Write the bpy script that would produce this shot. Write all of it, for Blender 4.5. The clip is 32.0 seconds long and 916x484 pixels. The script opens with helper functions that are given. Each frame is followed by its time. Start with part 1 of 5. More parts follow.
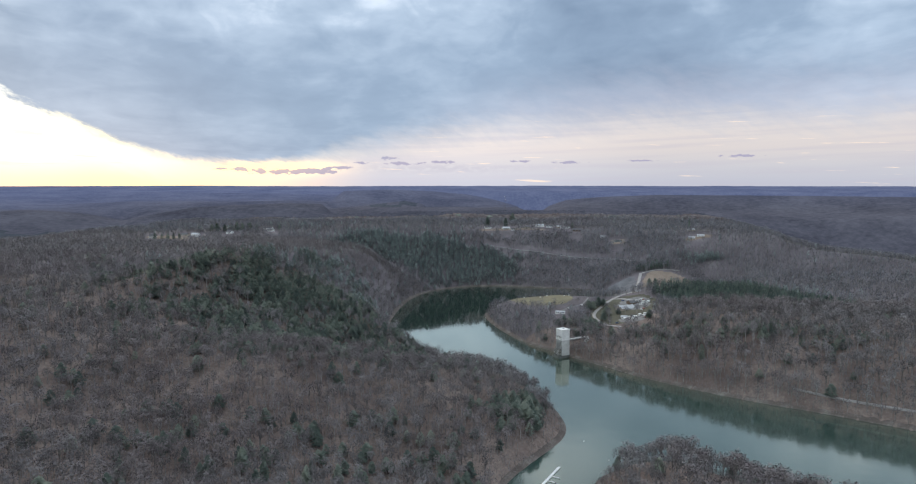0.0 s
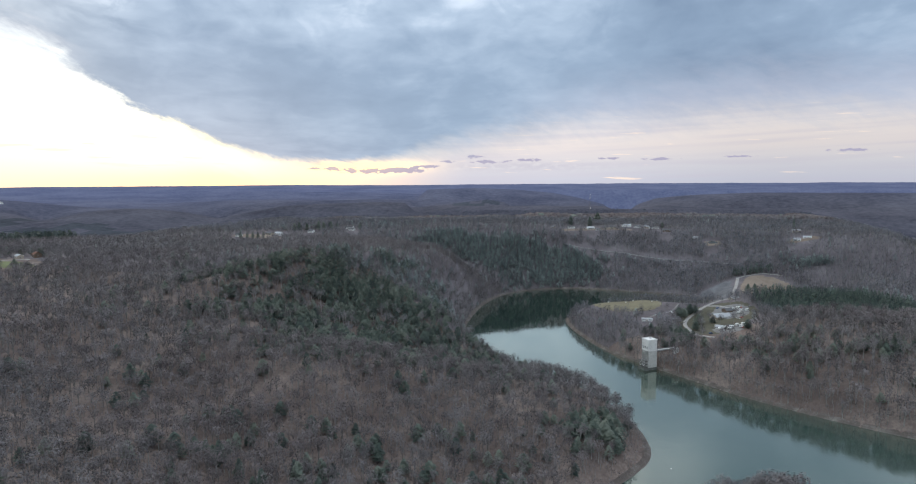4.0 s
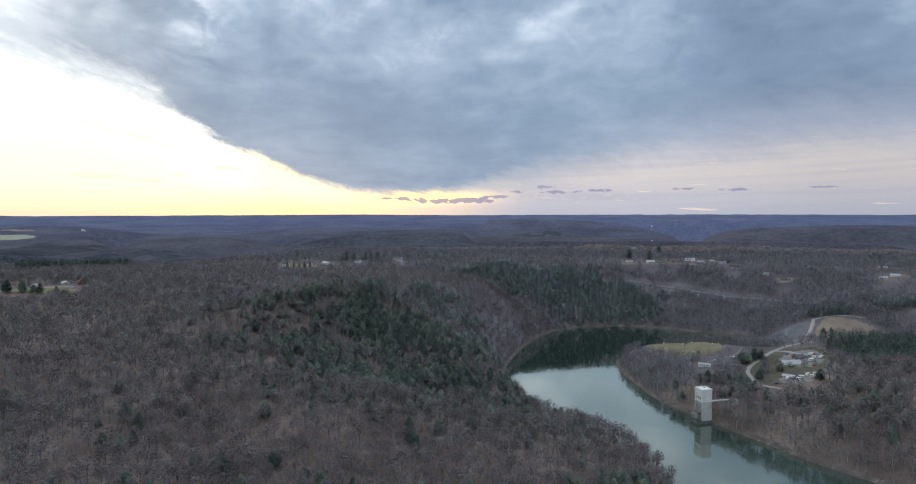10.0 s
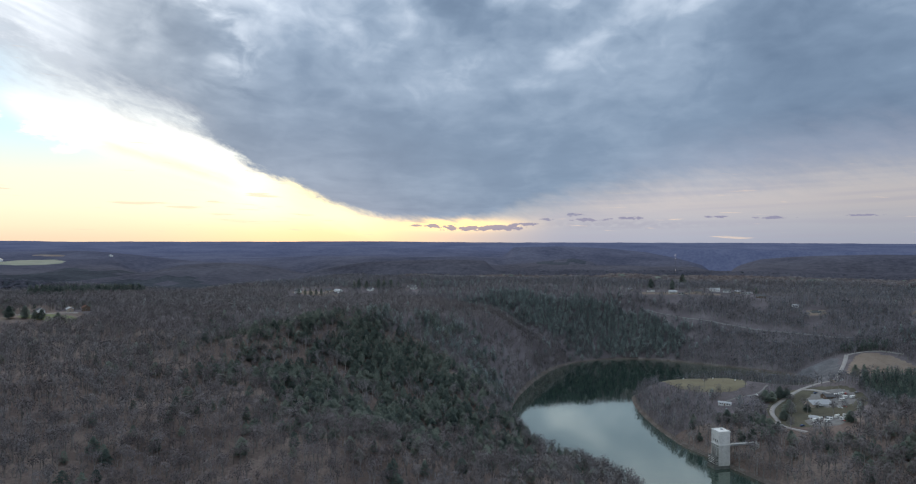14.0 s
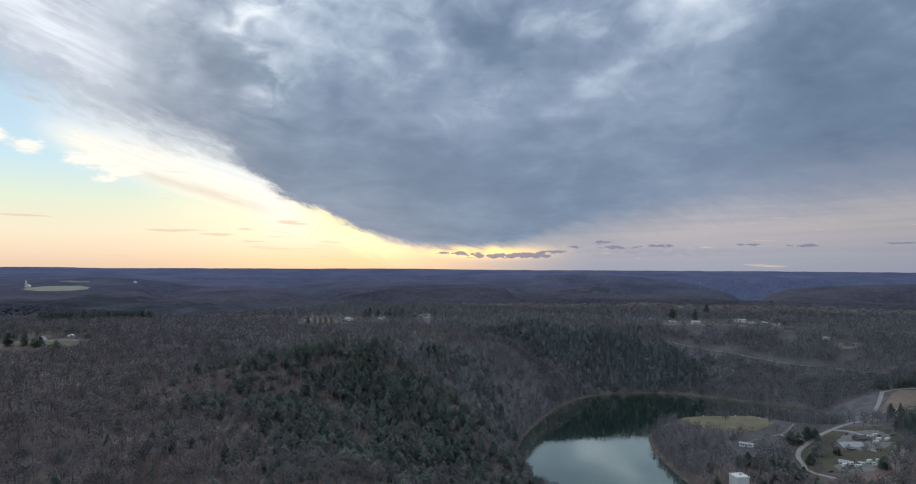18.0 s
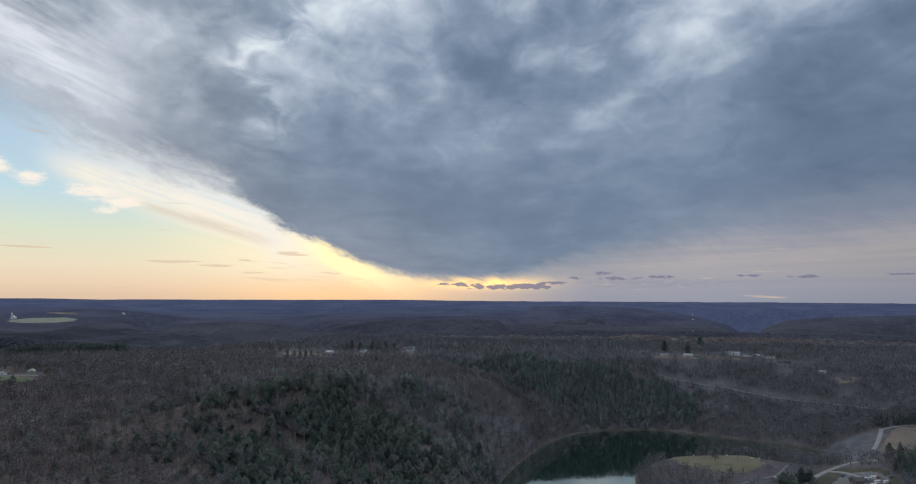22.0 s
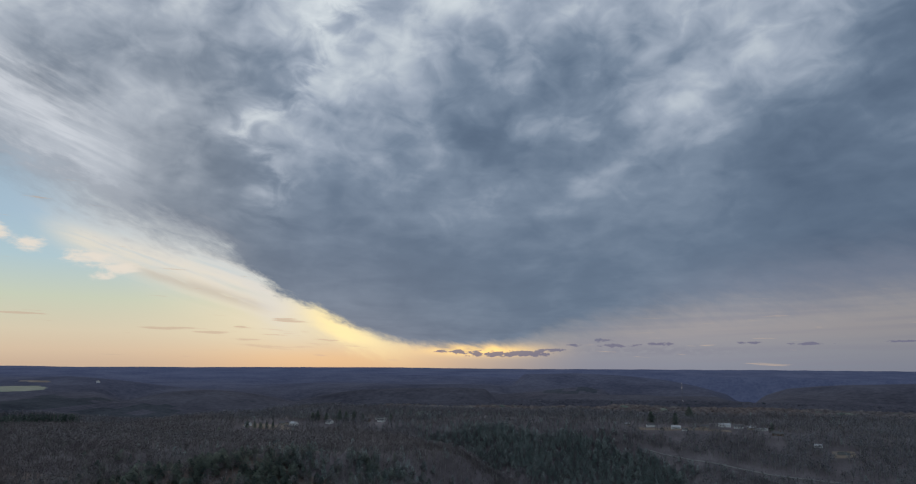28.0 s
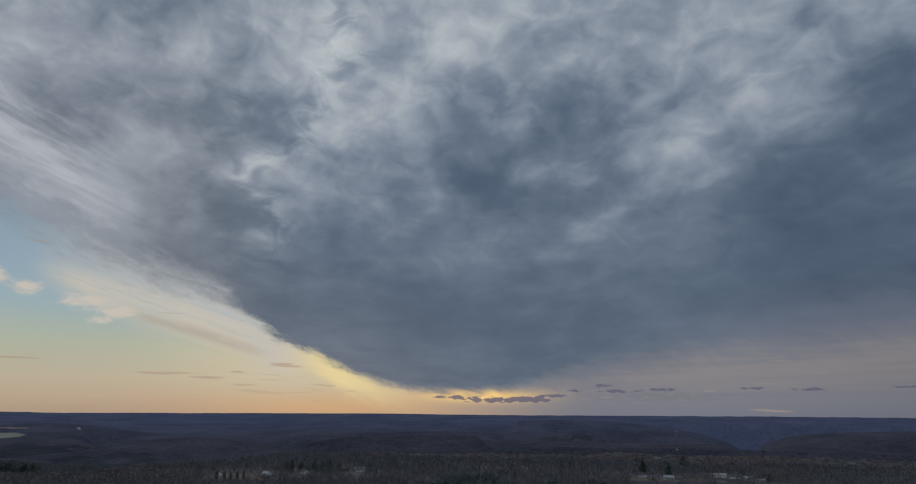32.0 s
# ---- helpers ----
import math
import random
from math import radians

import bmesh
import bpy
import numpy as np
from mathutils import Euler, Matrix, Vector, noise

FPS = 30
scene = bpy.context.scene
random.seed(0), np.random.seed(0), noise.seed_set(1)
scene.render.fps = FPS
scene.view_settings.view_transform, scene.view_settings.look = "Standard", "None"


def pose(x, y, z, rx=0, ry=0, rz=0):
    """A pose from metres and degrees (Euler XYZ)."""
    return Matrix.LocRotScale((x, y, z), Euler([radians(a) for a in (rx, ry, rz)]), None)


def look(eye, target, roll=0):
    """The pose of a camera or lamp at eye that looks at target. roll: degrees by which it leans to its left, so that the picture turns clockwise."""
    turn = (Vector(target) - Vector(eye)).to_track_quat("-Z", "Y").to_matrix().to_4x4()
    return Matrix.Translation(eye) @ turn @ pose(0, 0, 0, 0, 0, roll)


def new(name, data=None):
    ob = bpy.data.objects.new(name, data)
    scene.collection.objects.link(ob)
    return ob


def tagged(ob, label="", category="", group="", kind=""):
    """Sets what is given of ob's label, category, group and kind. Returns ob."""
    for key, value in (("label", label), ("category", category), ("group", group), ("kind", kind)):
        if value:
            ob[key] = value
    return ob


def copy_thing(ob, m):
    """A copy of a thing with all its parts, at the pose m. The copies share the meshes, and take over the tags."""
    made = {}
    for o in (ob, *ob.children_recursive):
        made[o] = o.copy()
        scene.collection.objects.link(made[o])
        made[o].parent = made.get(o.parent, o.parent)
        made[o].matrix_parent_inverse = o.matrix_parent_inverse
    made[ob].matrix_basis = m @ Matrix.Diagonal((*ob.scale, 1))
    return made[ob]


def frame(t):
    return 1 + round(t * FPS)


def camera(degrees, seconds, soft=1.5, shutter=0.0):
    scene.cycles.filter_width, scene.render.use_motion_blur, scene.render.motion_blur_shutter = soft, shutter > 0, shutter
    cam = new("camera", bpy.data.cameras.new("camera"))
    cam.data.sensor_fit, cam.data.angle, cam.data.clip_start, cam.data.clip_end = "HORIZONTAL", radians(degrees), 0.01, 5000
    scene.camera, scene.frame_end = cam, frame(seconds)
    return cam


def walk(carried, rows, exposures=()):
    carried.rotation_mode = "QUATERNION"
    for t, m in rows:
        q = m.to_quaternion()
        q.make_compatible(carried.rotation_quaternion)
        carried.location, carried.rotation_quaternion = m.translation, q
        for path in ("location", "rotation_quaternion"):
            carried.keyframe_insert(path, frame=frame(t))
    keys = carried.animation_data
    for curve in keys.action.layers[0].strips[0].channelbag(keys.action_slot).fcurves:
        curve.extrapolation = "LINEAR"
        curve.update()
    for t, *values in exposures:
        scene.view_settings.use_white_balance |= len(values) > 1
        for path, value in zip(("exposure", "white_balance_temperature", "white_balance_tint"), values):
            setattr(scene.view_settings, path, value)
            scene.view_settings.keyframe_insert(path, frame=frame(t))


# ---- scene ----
cam = camera(71.71, 32.0, soft=1.15)
ROWS = [  # seconds, x, y, z, tilt, roll, turn
    (0, 0.00, 0.00, 190.00, 84.658, 0.018, -0.000),
    (0.5, 0.64, 4.30, 190.04, 84.635, -0.018, 0.852),
    (1, 1.30, 8.60, 190.07, 84.584, -0.087, 1.818),
    (1.5, 2.04, 12.87, 190.11, 84.583, -0.152, 2.773),
    (2, 2.89, 17.12, 190.15, 84.567, -0.212, 3.653),
    (2.5, 3.90, 21.32, 190.19, 84.541, -0.261, 4.689),
    (3, 5.12, 25.45, 190.23, 84.579, -0.298, 5.738),
    (3.5, 6.55, 29.51, 190.27, 84.562, -0.319, 6.784),
    (5.5, 14.56, 45.00, 190.41, 84.543, -0.326, 10.419),
    (6, 16.81, 48.79, 190.44, 84.835, -0.325, 11.345),
    (6.5, 19.14, 52.54, 190.46, 85.145, -0.317, 12.193),
    (7, 21.52, 56.29, 190.49, 85.451, -0.299, 12.967),
    (7.5, 23.94, 60.03, 190.50, 85.747, -0.270, 13.173),
    (8, 26.38, 63.77, 190.52, 86.051, -0.232, 13.291),
    (8.5, 28.84, 67.50, 190.53, 86.341, -0.189, 13.408),
    (9, 31.29, 71.24, 190.53, 86.645, -0.145, 13.554),
    (9.5, 33.74, 75.00, 190.53, 86.953, -0.103, 13.702),
    (10, 36.18, 78.77, 190.53, 87.246, -0.065, 13.958),
    (10.5, 38.59, 82.55, 190.54, 87.536, -0.029, 14.243),
    (11, 40.97, 86.36, 190.54, 87.845, 0.003, 14.525),
    (11.5, 43.33, 90.19, 190.55, 88.142, 0.033, 14.835),
    (12, 45.66, 94.05, 190.56, 88.453, 0.060, 15.160),
    (12.5, 47.95, 97.92, 190.57, 88.766, 0.085, 15.506),
    (13, 50.21, 101.81, 190.58, 89.085, 0.110, 15.856),
    (13.5, 52.43, 105.73, 190.59, 89.393, 0.139, 16.217),
    (14, 54.61, 109.66, 190.60, 89.705, 0.175, 16.578),
    (14.5, 56.76, 113.63, 190.61, 90.000, 0.217, 16.915),
    (16.5, 64.96, 129.73, 190.72, 91.238, 0.261, 18.346),
    (17, 66.93, 133.79, 190.75, 91.553, 0.300, 18.708),
    (17.5, 68.87, 137.85, 190.77, 91.861, 0.330, 19.002),
    (18, 70.79, 141.93, 190.79, 92.173, 0.348, 19.083),
    (18.5, 72.69, 146.02, 190.82, 92.480, 0.355, 19.171),
    (19, 74.58, 150.11, 190.84, 92.797, 0.354, 19.174),
    (19.5, 76.49, 154.22, 190.86, 93.149, 0.348, 19.205),
    (20, 78.40, 158.34, 190.88, 93.447, 0.339, 19.183),
    (20.5, 80.33, 162.49, 190.90, 93.805, 0.330, 19.165),
    (21, 82.27, 166.65, 190.91, 94.169, 0.323, 19.121),
    (21.5, 84.22, 170.85, 190.91, 94.566, 0.319, 19.135),
    (22, 86.17, 175.06, 190.90, 94.982, 0.316, 19.098),
    (22.5, 88.13, 179.31, 190.88, 95.464, 0.315, 19.082),
    (23, 90.09, 183.57, 190.85, 95.964, 0.314, 19.059),
    (23.5, 92.04, 187.86, 190.81, 96.457, 0.314, 19.038),
    (24, 93.99, 192.18, 190.76, 96.957, 0.314, 19.034),
    (24.5, 95.93, 196.50, 190.71, 97.475, 0.315, 19.005),
    (25, 97.87, 200.84, 190.66, 97.960, 0.320, 18.976),
    (25.5, 99.80, 205.19, 190.60, 98.467, 0.328, 18.978),
    (27.5, 107.47, 222.68, 190.37, 100.467, 0.337, 18.913),
    (28, 109.39, 227.07, 190.32, 100.968, 0.345, 18.920),
    (28.5, 111.31, 231.47, 190.28, 101.480, 0.349, 18.920),
    (29, 113.22, 235.87, 190.24, 101.980, 0.349, 18.899),
    (29.5, 115.15, 240.27, 190.21, 102.477, 0.348, 18.903),
    (30, 117.07, 244.68, 190.18, 102.980, 0.348, 18.886),
    (30.5, 119.00, 249.08, 190.15, 103.469, 0.350, 18.896),
    (31, 120.93, 253.49, 190.13, 103.904, 0.357, 18.870),
    (31.5, 122.86, 257.90, 190.11, 104.397, 0.367, 18.880),
    (32, 124.79, 262.31, 190.10, 104.929, 0.372, 18.872),
]
walk(cam, [(t, pose(x, y, z, rx, 0, rz) @ pose(0, 0, 0, 0, 0, ro)) for t, x, y, z, rx, ro, rz in ROWS],
     exposures=[(0, 0.86, 6600, 10), (6, 0.78, 6530, 10), (9, 0.60, 6450, 10), (13, 0.37, 6350, 10), (19, -0.02, 6220, 11), (23, -0.22, 6230, 11), (28, -0.5, 6220, 11), (32, -0.98, 6230, 11)])

rng = np.random.default_rng(7)


# ---------------------------------------------------------------- sky, sun
def srgb(r, g, b):
    return tuple((c / 255 / 12.92 if c <= 10 else ((c / 255 + 0.055) / 1.055) ** 2.4) for c in (r, g, b)) + (1.0,)


class Nodes:
    """Shortcuts for node trees."""

    def __init__(self, tree):
        self.tree = tree

    def put(self, value, socket):
        if hasattr(value, "is_output"):
            self.tree.links.new(value, socket)
        elif value is not None:
            socket.default_value = value

    def add(self, kind, **ins):
        n = self.tree.nodes.new(kind)
        for key, value in ins.items():
            self.put(value, n.inputs[key.replace("_", " ")])
        return n

    def math(self, op, a, b=None, c=None, clamp=False):
        n = self.tree.nodes.new("ShaderNodeMath")
        n.operation, n.use_clamp = op, clamp
        for i, v in enumerate((a, b, c)):
            self.put(v, n.inputs[i])
        return n.outputs[0]

    def step(self, v, lo, hi):
        n = self.tree.nodes.new("ShaderNodeMapRange")
        n.interpolation_type = "SMOOTHSTEP"
        for i, x in enumerate((v, lo, hi, 0.0, 1.0)):
            self.put(x, n.inputs[i])
        return n.outputs[0]

    def bell(self, v, centre, width):
        d = self.math("DIVIDE", self.math("SUBTRACT", v, centre), width)
        return self.math("EXPONENT", self.math("MULTIPLY", self.math("MULTIPLY", d, d), -1.0))

    def mix(self, f, a, b, blend="MIX"):
        n = self.tree.nodes.new("ShaderNodeMix")
        n.data_type, n.blend_type = "RGBA", blend
        self.put(f, n.inputs[0]), self.put(a, n.inputs[6]), self.put(b, n.inputs[7])
        return n.outputs[2]

    def ramp(self, v, stops, mode="LINEAR"):
        n = self.tree.nodes.new("ShaderNodeValToRGB")
        n.color_ramp.interpolation = mode
        e = n.color_ramp.elements
        while len(e) < len(stops):
            e.new(0.5)
        for k, (at, colour) in zip(e, sorted(stops, key=lambda s: s[0])):
            k.position = at
            k.color = colour if isinstance(colour, tuple) else (colour, colour, colour, 1)
        self.put(v, n.inputs[0])
        return n.outputs[0]

    def noise(self, vec, scale, detail=4.0, rough=0.55, warp=0.0):
        n = self.add("ShaderNodeTexNoise", Scale=scale, Detail=detail, Roughness=rough, Distortion=warp)
        self.put(vec, n.inputs["Vector"])
        return n.outputs["Fac"]

    def vec(self, x, y, z=0.0):
        return self.add("ShaderNodeCombineXYZ", X=x, Y=y, Z=z).outputs[0]


SUN_AZ, SUN_EL = -31.0, 4.0


def build_sky():
    world = bpy.data.worlds.new("evening_sky")
    scene.world = world
    world.use_nodes = True
    t = world.node_tree
    t.nodes.clear()
    n = Nodes(t)
    add, mul, sub = (lambda a, b: n.math("ADD", a, b)), (lambda a, b: n.math("MULTIPLY", a, b)), (lambda a, b: n.math("SUBTRACT", a, b))
    d = n.add("ShaderNodeTexCoord").outputs["Generated"]
    s = n.add("ShaderNodeSeparateXYZ", Vector=d)
    x, y, z = s.outputs
    az = mul(n.math("ARCTAN2", x, y), 57.2958)
    el = mul(n.math("ARCSINE", z), 57.2958)
    # the cloud deck lies on a flat ceiling seen in perspective, drawn out along the bearing of the wind
    low = add(n.math("MAXIMUM", z, 0.0), 0.10)
    a = math.radians(-21)
    u = n.math("DIVIDE", sub(mul(x, math.cos(a)), mul(y, math.sin(a))), low)
    v = n.math("DIVIDE", add(mul(x, math.sin(a)), mul(y, math.cos(a))), low)
    masses = n.noise(n.vec(u, mul(v, 0.6), 3.7), 0.95, 3.0, 0.5, 0.3)
    puffs = n.noise(n.vec(u, mul(v, 0.72), 3.7), 2.5, 5.0, 0.5, 0.4)
    fine = n.noise(n.vec(u, mul(v, 0.78), 9.1), 6.0, 3.0, 0.5, 0.5)
    # rounded billows hang below the streaks
    puffs = add(mul(puffs, 0.5), mul(n.noise(n.vec(mul(az, 0.115), mul(el, 0.165), 1.3), 1.0, 4.0, 0.5, 0.5), 0.5))
    fine = add(mul(fine, 0.35), mul(n.noise(n.vec(mul(az, 0.30), mul(el, 0.42), 6.3), 1.0, 4.0, 0.52, 0.6), 0.65))
    puffs = add(0.5, mul(sub(puffs, 0.5), 1.3))
    fine = add(0.5, mul(sub(fine, 0.5), 1.25))
    shift = sub(puffs, 0.5)
    waz = add(az, mul(shift, 9.0))
    wel = add(el, mul(sub(masses, 0.5), 5.0))

    def spot(ca, wa, ce, we, warp=True):
        return mul(n.bell(waz if warp else az, float(ca), float(wa)), n.bell(wel if warp else el, float(ce), float(we)))

    # lower rim of the deck, by bearing
    rim_pts = ((-70, 20), (-58, 15.6), (-54, 14), (-48, 11.8), (-43.3, 10.4), (-39.5, 9.4), (-36.5, 7.6), (-34.6, 5.9), (-31, 4.6), (-28.2, 3.3), (-25.5, 2.3), (-23, 1.75),
               (-19, 1.55), (-15, 1.7), (-12.8, 2.0), (-7.7, 3.1), (-4.9, 3.7), (2, 4.7), (7.5, 4.9), (17, 5.6), (32, 5.2), (50, 5.5))
    rim = mul(n.ramp(n.math("DIVIDE", add(az, 70.0), 120.0), [((p + 70) / 120, e / 40) for p, e in rim_pts]), 40.0)
    ragged = n.noise(n.vec(mul(az, 0.30), mul(add(el, mul(az, 0.3)), 0.9)), 1.0, 6.0, 0.62, 0.4)
    frays = n.noise(n.vec(mul(az, 1.1), mul(add(el, mul(az, 0.35)), 2.2), 1.5), 1.0, 4.0, 0.6, 0.3)
    ragged = add(mul(ragged, 0.72), mul(frays, 0.28))
    above = sub(add(el, mul(sub(ragged, 0.5), add(1.0, mul(rim, 0.42)))), rim)
    soft = add(add(0.55, mul(n.step(az, -34.0, -46.0), 2.0)), mul(n.step(az, -17.0, -6.0), 1.5))
    deck = n.step(above, mul(soft, -1.0), soft)

    # clear sky in the west, paling from gold to blue
    clear = n.ramp(n.math("DIVIDE", el, 40.0, clamp=True), [(0.0, (1.05, 0.75, 0.50, 1)), (0.025, (1.18, 0.88, 0.58, 1)), (0.0625, (1.2, 1.0, 0.68, 1)), (0.125, (1.02, 1.05, 0.76, 1)),
                                                             (0.2, (0.78, 0.98, 0.98, 1)), (0.28, (0.68, 0.87, 0.97, 1)), (0.42, (0.60, 0.74, 0.83, 1)), (0.8, (0.36, 0.5, 0.66, 1))])
    orange = mul(n.bell(az, -30.0, 10.0), n.bell(el, 0.3, 1.3))
    clear = n.mix(mul(orange, 0.65), clear, (1.52, 0.86, 0.36, 1))
    warmth = mul(n.bell(az, -34.0, 8.5), n.bell(el, 3.8, 2.6))
    clear = n.mix(mul(warmth, 0.8), clear, (1.45, 1.22, 0.78, 1))
    glow = mul(n.bell(az, -29.2, 4.6), n.bell(above, -0.7, 1.1))
    clear = n.mix(glow, clear, (1.85, 1.46, 0.70, 1))
    # cream veil slung below the rim, in strands along it
    strand = n.noise(n.vec(mul(az, 0.10), mul(add(el, mul(az, 0.31)), 0.95), 4.4), 1.0, 6.0, 0.55, 0.3)
    line = sub(el, add(9.9, mul(add(az, 51.5), -0.27)))
    veil = mul(n.bell(line, n.math("MULTIPLY", n.step(az, -50.0, -38.0), 0.3), add(1.0, mul(n.step(az, -50.0, -40.0), 1.1))), mul(n.step(az, -54.0, -49.0), n.step(az, -31.0, -36.0)))
    veil = mul(veil, n.step(strand, 0.30, 0.58))
    clear = n.mix(mul(veil, 0.95), clear, (1.5, 1.27, 0.92, 1))
    tan = mul(mul(n.bell(line, -0.9, 0.5), n.step(strand, 0.42, 0.6)), mul(n.step(az, -48.0, -44.0), n.step(az, -34.0, -37.0)))
    clear = n.mix(mul(tan, 0.55), clear, (0.86, 0.70, 0.52, 1))
    mist = mul(n.bell(above, -0.6, 2.4), mul(n.step(az, -30.0, -37.0), n.step(az, -56.0, -47.0)))
    clear = n.mix(mul(mist, 0.75), clear, (1.22, 1.16, 1.04, 1))
    # small cream puffs adrift in the blue
    tuft = n.noise(n.vec(mul(az, 0.62), mul(el, 1.5), 2.2), 1.0, 6.0, 0.6, 0.4)
    flock = 0.0
    for ca, ce, wa, we in ((-49.6, 8.2, 2.0, 0.65), (-47.0, 7.5, 1.8, 0.5), (-53.4, 8.8, 1.2, 0.6), (-55.6, 9.5, 0.8, 0.7), (-48.4, 6.7, 0.8, 0.3), (-60, 10, 3, 1.2), (-66, 8, 3, 0.8)):
        flock = add(flock, mul(n.bell(az, ca, wa), n.bell(el, ce, we)))
    tuft = n.step(add(tuft, mul(flock, 0.42)), 0.60, 0.95)
    clear = n.mix(mul(mul(tuft, n.math("MINIMUM", mul(flock, 2.0), 1.0)), 0.9), clear, (1.45, 1.24, 0.98, 1))
    clear = n.mix(1.0, clear, (0.65, 0.67, 0.70, 1), "MULTIPLY")
    # hazy pink band to the north
    band = n.ramp(n.math("DIVIDE", el, 8.0, clamp=True), [(0.0, (0.29, 0.30, 0.35, 1)), (0.16, (0.33, 0.33, 0.36, 1)), (0.36, (0.39, 0.362, 0.362, 1)), (0.62, (0.43, 0.395, 0.385, 1)), (1.0, (0.39, 0.38, 0.39, 1))])
    layer = n.noise(n.vec(mul(az, 0.06), mul(sub(el, mul(az, 0.03)), 1.5), 8.0), 1.0, 4.0, 0.5, 0.2)
    band = n.mix(mul(n.step(layer, 0.42, 0.68), 0.4), band, (0.30, 0.29, 0.34, 1))
    band = n.mix(mul(n.step(az, 0.0, 20.0), 1.0), band, n.mix(1.0, band, (0.84, 0.85, 0.86, 1), "MULTIPLY"))
    clear = n.mix(n.step(az, -23.0, -6.0), clear, band)
    gold = mul(n.bell(az, -16.8, 4.2), n.bell(el, 1.35, 0.5))
    clear = n.mix(n.math("MINIMUM", mul(gold, 1.3), 1.0), clear, (1.5, 0.98, 0.34, 1))
    clear = n.mix(n.step(az, -56.0, -120.0), clear, (0.45, 0.60, 0.72, 1))
    # small flat-bottomed clouds strung out over the skyline
    rows = n.noise(n.vec(mul(az, 1.25), mul(el, 3.2), 5.0), 1.0, 5.0, 0.6, 0.2)
    crowd = 0.0
    for ca, ce, wa, we in ((-15.6, 0.95, 3.6, 0.32), (-19.6, 1.15, 2.2, 0.18), (-12.2, 1.05, 2.0, 0.28), (-8.8, 1.75, 0.9, 0.16), (-6.1, 2.15, 1.3, 0.2), (-5.0, 1.7, 2.2, 0.24), (-1.2, 1.85, 1.5, 0.2),
                           (5.5, 1.9, 1.3, 0.14), (9.8, 1.8, 1.7, 0.2), (-10.0, 1.35, 1.2, 0.16), (16, 1.9, 2.0, 0.15), (24, 2.2, 2.5, 0.18)):
        crowd = add(crowd, mul(n.bell(az, ca, wa), n.bell(el, ce, we)))
    lumps = n.step(add(rows, mul(crowd, 0.42)), 0.77, 0.88)
    clear = n.mix(mul(lumps, 0.9), clear, (0.185, 0.18, 0.255, 1))
    haze = mul(mul(n.bell(el, 1.3, 0.42), n.bell(az, -2.0, 8.0)), n.step(rows, 0.3, 0.6))
    clear = n.mix(mul(haze, 0.5), clear, (0.25, 0.245, 0.30, 1))
    # thin grey-tan lenses low in the gold
    thin = n.noise(n.vec(mul(az, 0.22), mul(add(el, mul(az, 0.03)), 3.6), 7.0), 1.0, 4.0, 0.55, 0.15)
    lens = mul(n.bell(az, -33.0, 6.5), n.bell(el, 1.7, 0.9))
    for ca, ce, wa, we in ((-43.2, 2.85, 2.4, 0.15), (-39.6, 2.6, 1.8, 0.13), (-37.7, 3.1, 0.8, 0.1), (-33.9, 3.75, 1.4, 0.22), (-54, 3.6, 2.0, 0.1)):
        lens = add(lens, mul(mul(n.bell(az, ca, wa), n.bell(el, ce, we)), 2.7))
    lens = n.step(add(thin, mul(lens, 0.13)), 0.63, 0.76)
    clear = n.mix(mul(lens, 0.72), clear, (0.66, 0.50, 0.36, 1))

    # the deck's own tones: soft grey masses, mottled, with brighter breaks
    depth = add(0.30, mul(n.step(el, 4.0, 26.0), 0.78))
    tone = add(add(mul(sub(masses, 0.5), 0.62), mul(shift, 0.62)), mul(sub(fine, 0.5), 0.36))
    tone = add(0.425, mul(tone, depth))
    tone = add(tone, mul(n.step(el, 8.0, 32.0), 0.15))
    for ca, wa, ce, we, amount in ((-43, 6, 20, 6, -0.06), (-52, 4, 23, 4, -0.04), (-16, 6, 25, 6, -0.08), (-13, 14, 7, 4, -0.07), (12, 8, 18, 5, -0.08), (19, 6, 27, 6, -0.09), (-9, 5, 31, 5, -0.06), (-28, 5, 21, 4, -0.05),
                                   (-46, 3.5, 29, 2.5, 0.20), (-35, 5, 33, 4, 0.13), (-23, 4, 27.5, 3, 0.06), (-1.5, 6, 31, 1.5, 0.07), (-58, 6, 30, 5, 0.07), (-7, 5, 15, 3, 0.05), (4, 6, 12, 2.5, 0.04), (-19, 4, 33, 2, 0.08), (16, 16, 26, 14, -0.06), (-50, 6, 16, 6, 0.07), (14, 14, 10, 6, -0.12), (-22, 12, 28, 8, 0.035)):
        tone = add(tone, mul(spot(ca, wa, ce, we), amount))
    way = n.ramp(n.math("DIVIDE", el, 40.0, clamp=True), [(0.30, 0.45), (0.385, 0.60), (0.48, 0.40), (0.62, 0.77), (0.75, 1.0), (0.9, 1.0)])
    break1 = mul(n.bell(add(az, mul(shift, 12.0)), add(-42.0, mul(way, 10.5)), 1.9), n.step(el, 10.5, 14.5))
    break1 = mul(break1, n.step(fine, 0.36, 0.60))
    break2 = mul(n.bell(add(az, mul(shift, 10.0)), add(3.6, mul(sub(el, 22.5), 1.5)), 2.6), mul(n.step(el, 12.0, 18.0), n.step(puffs, 0.32, 0.55)))
    tone = add(tone, add(mul(break1, 0.12), mul(break2, 0.04)))
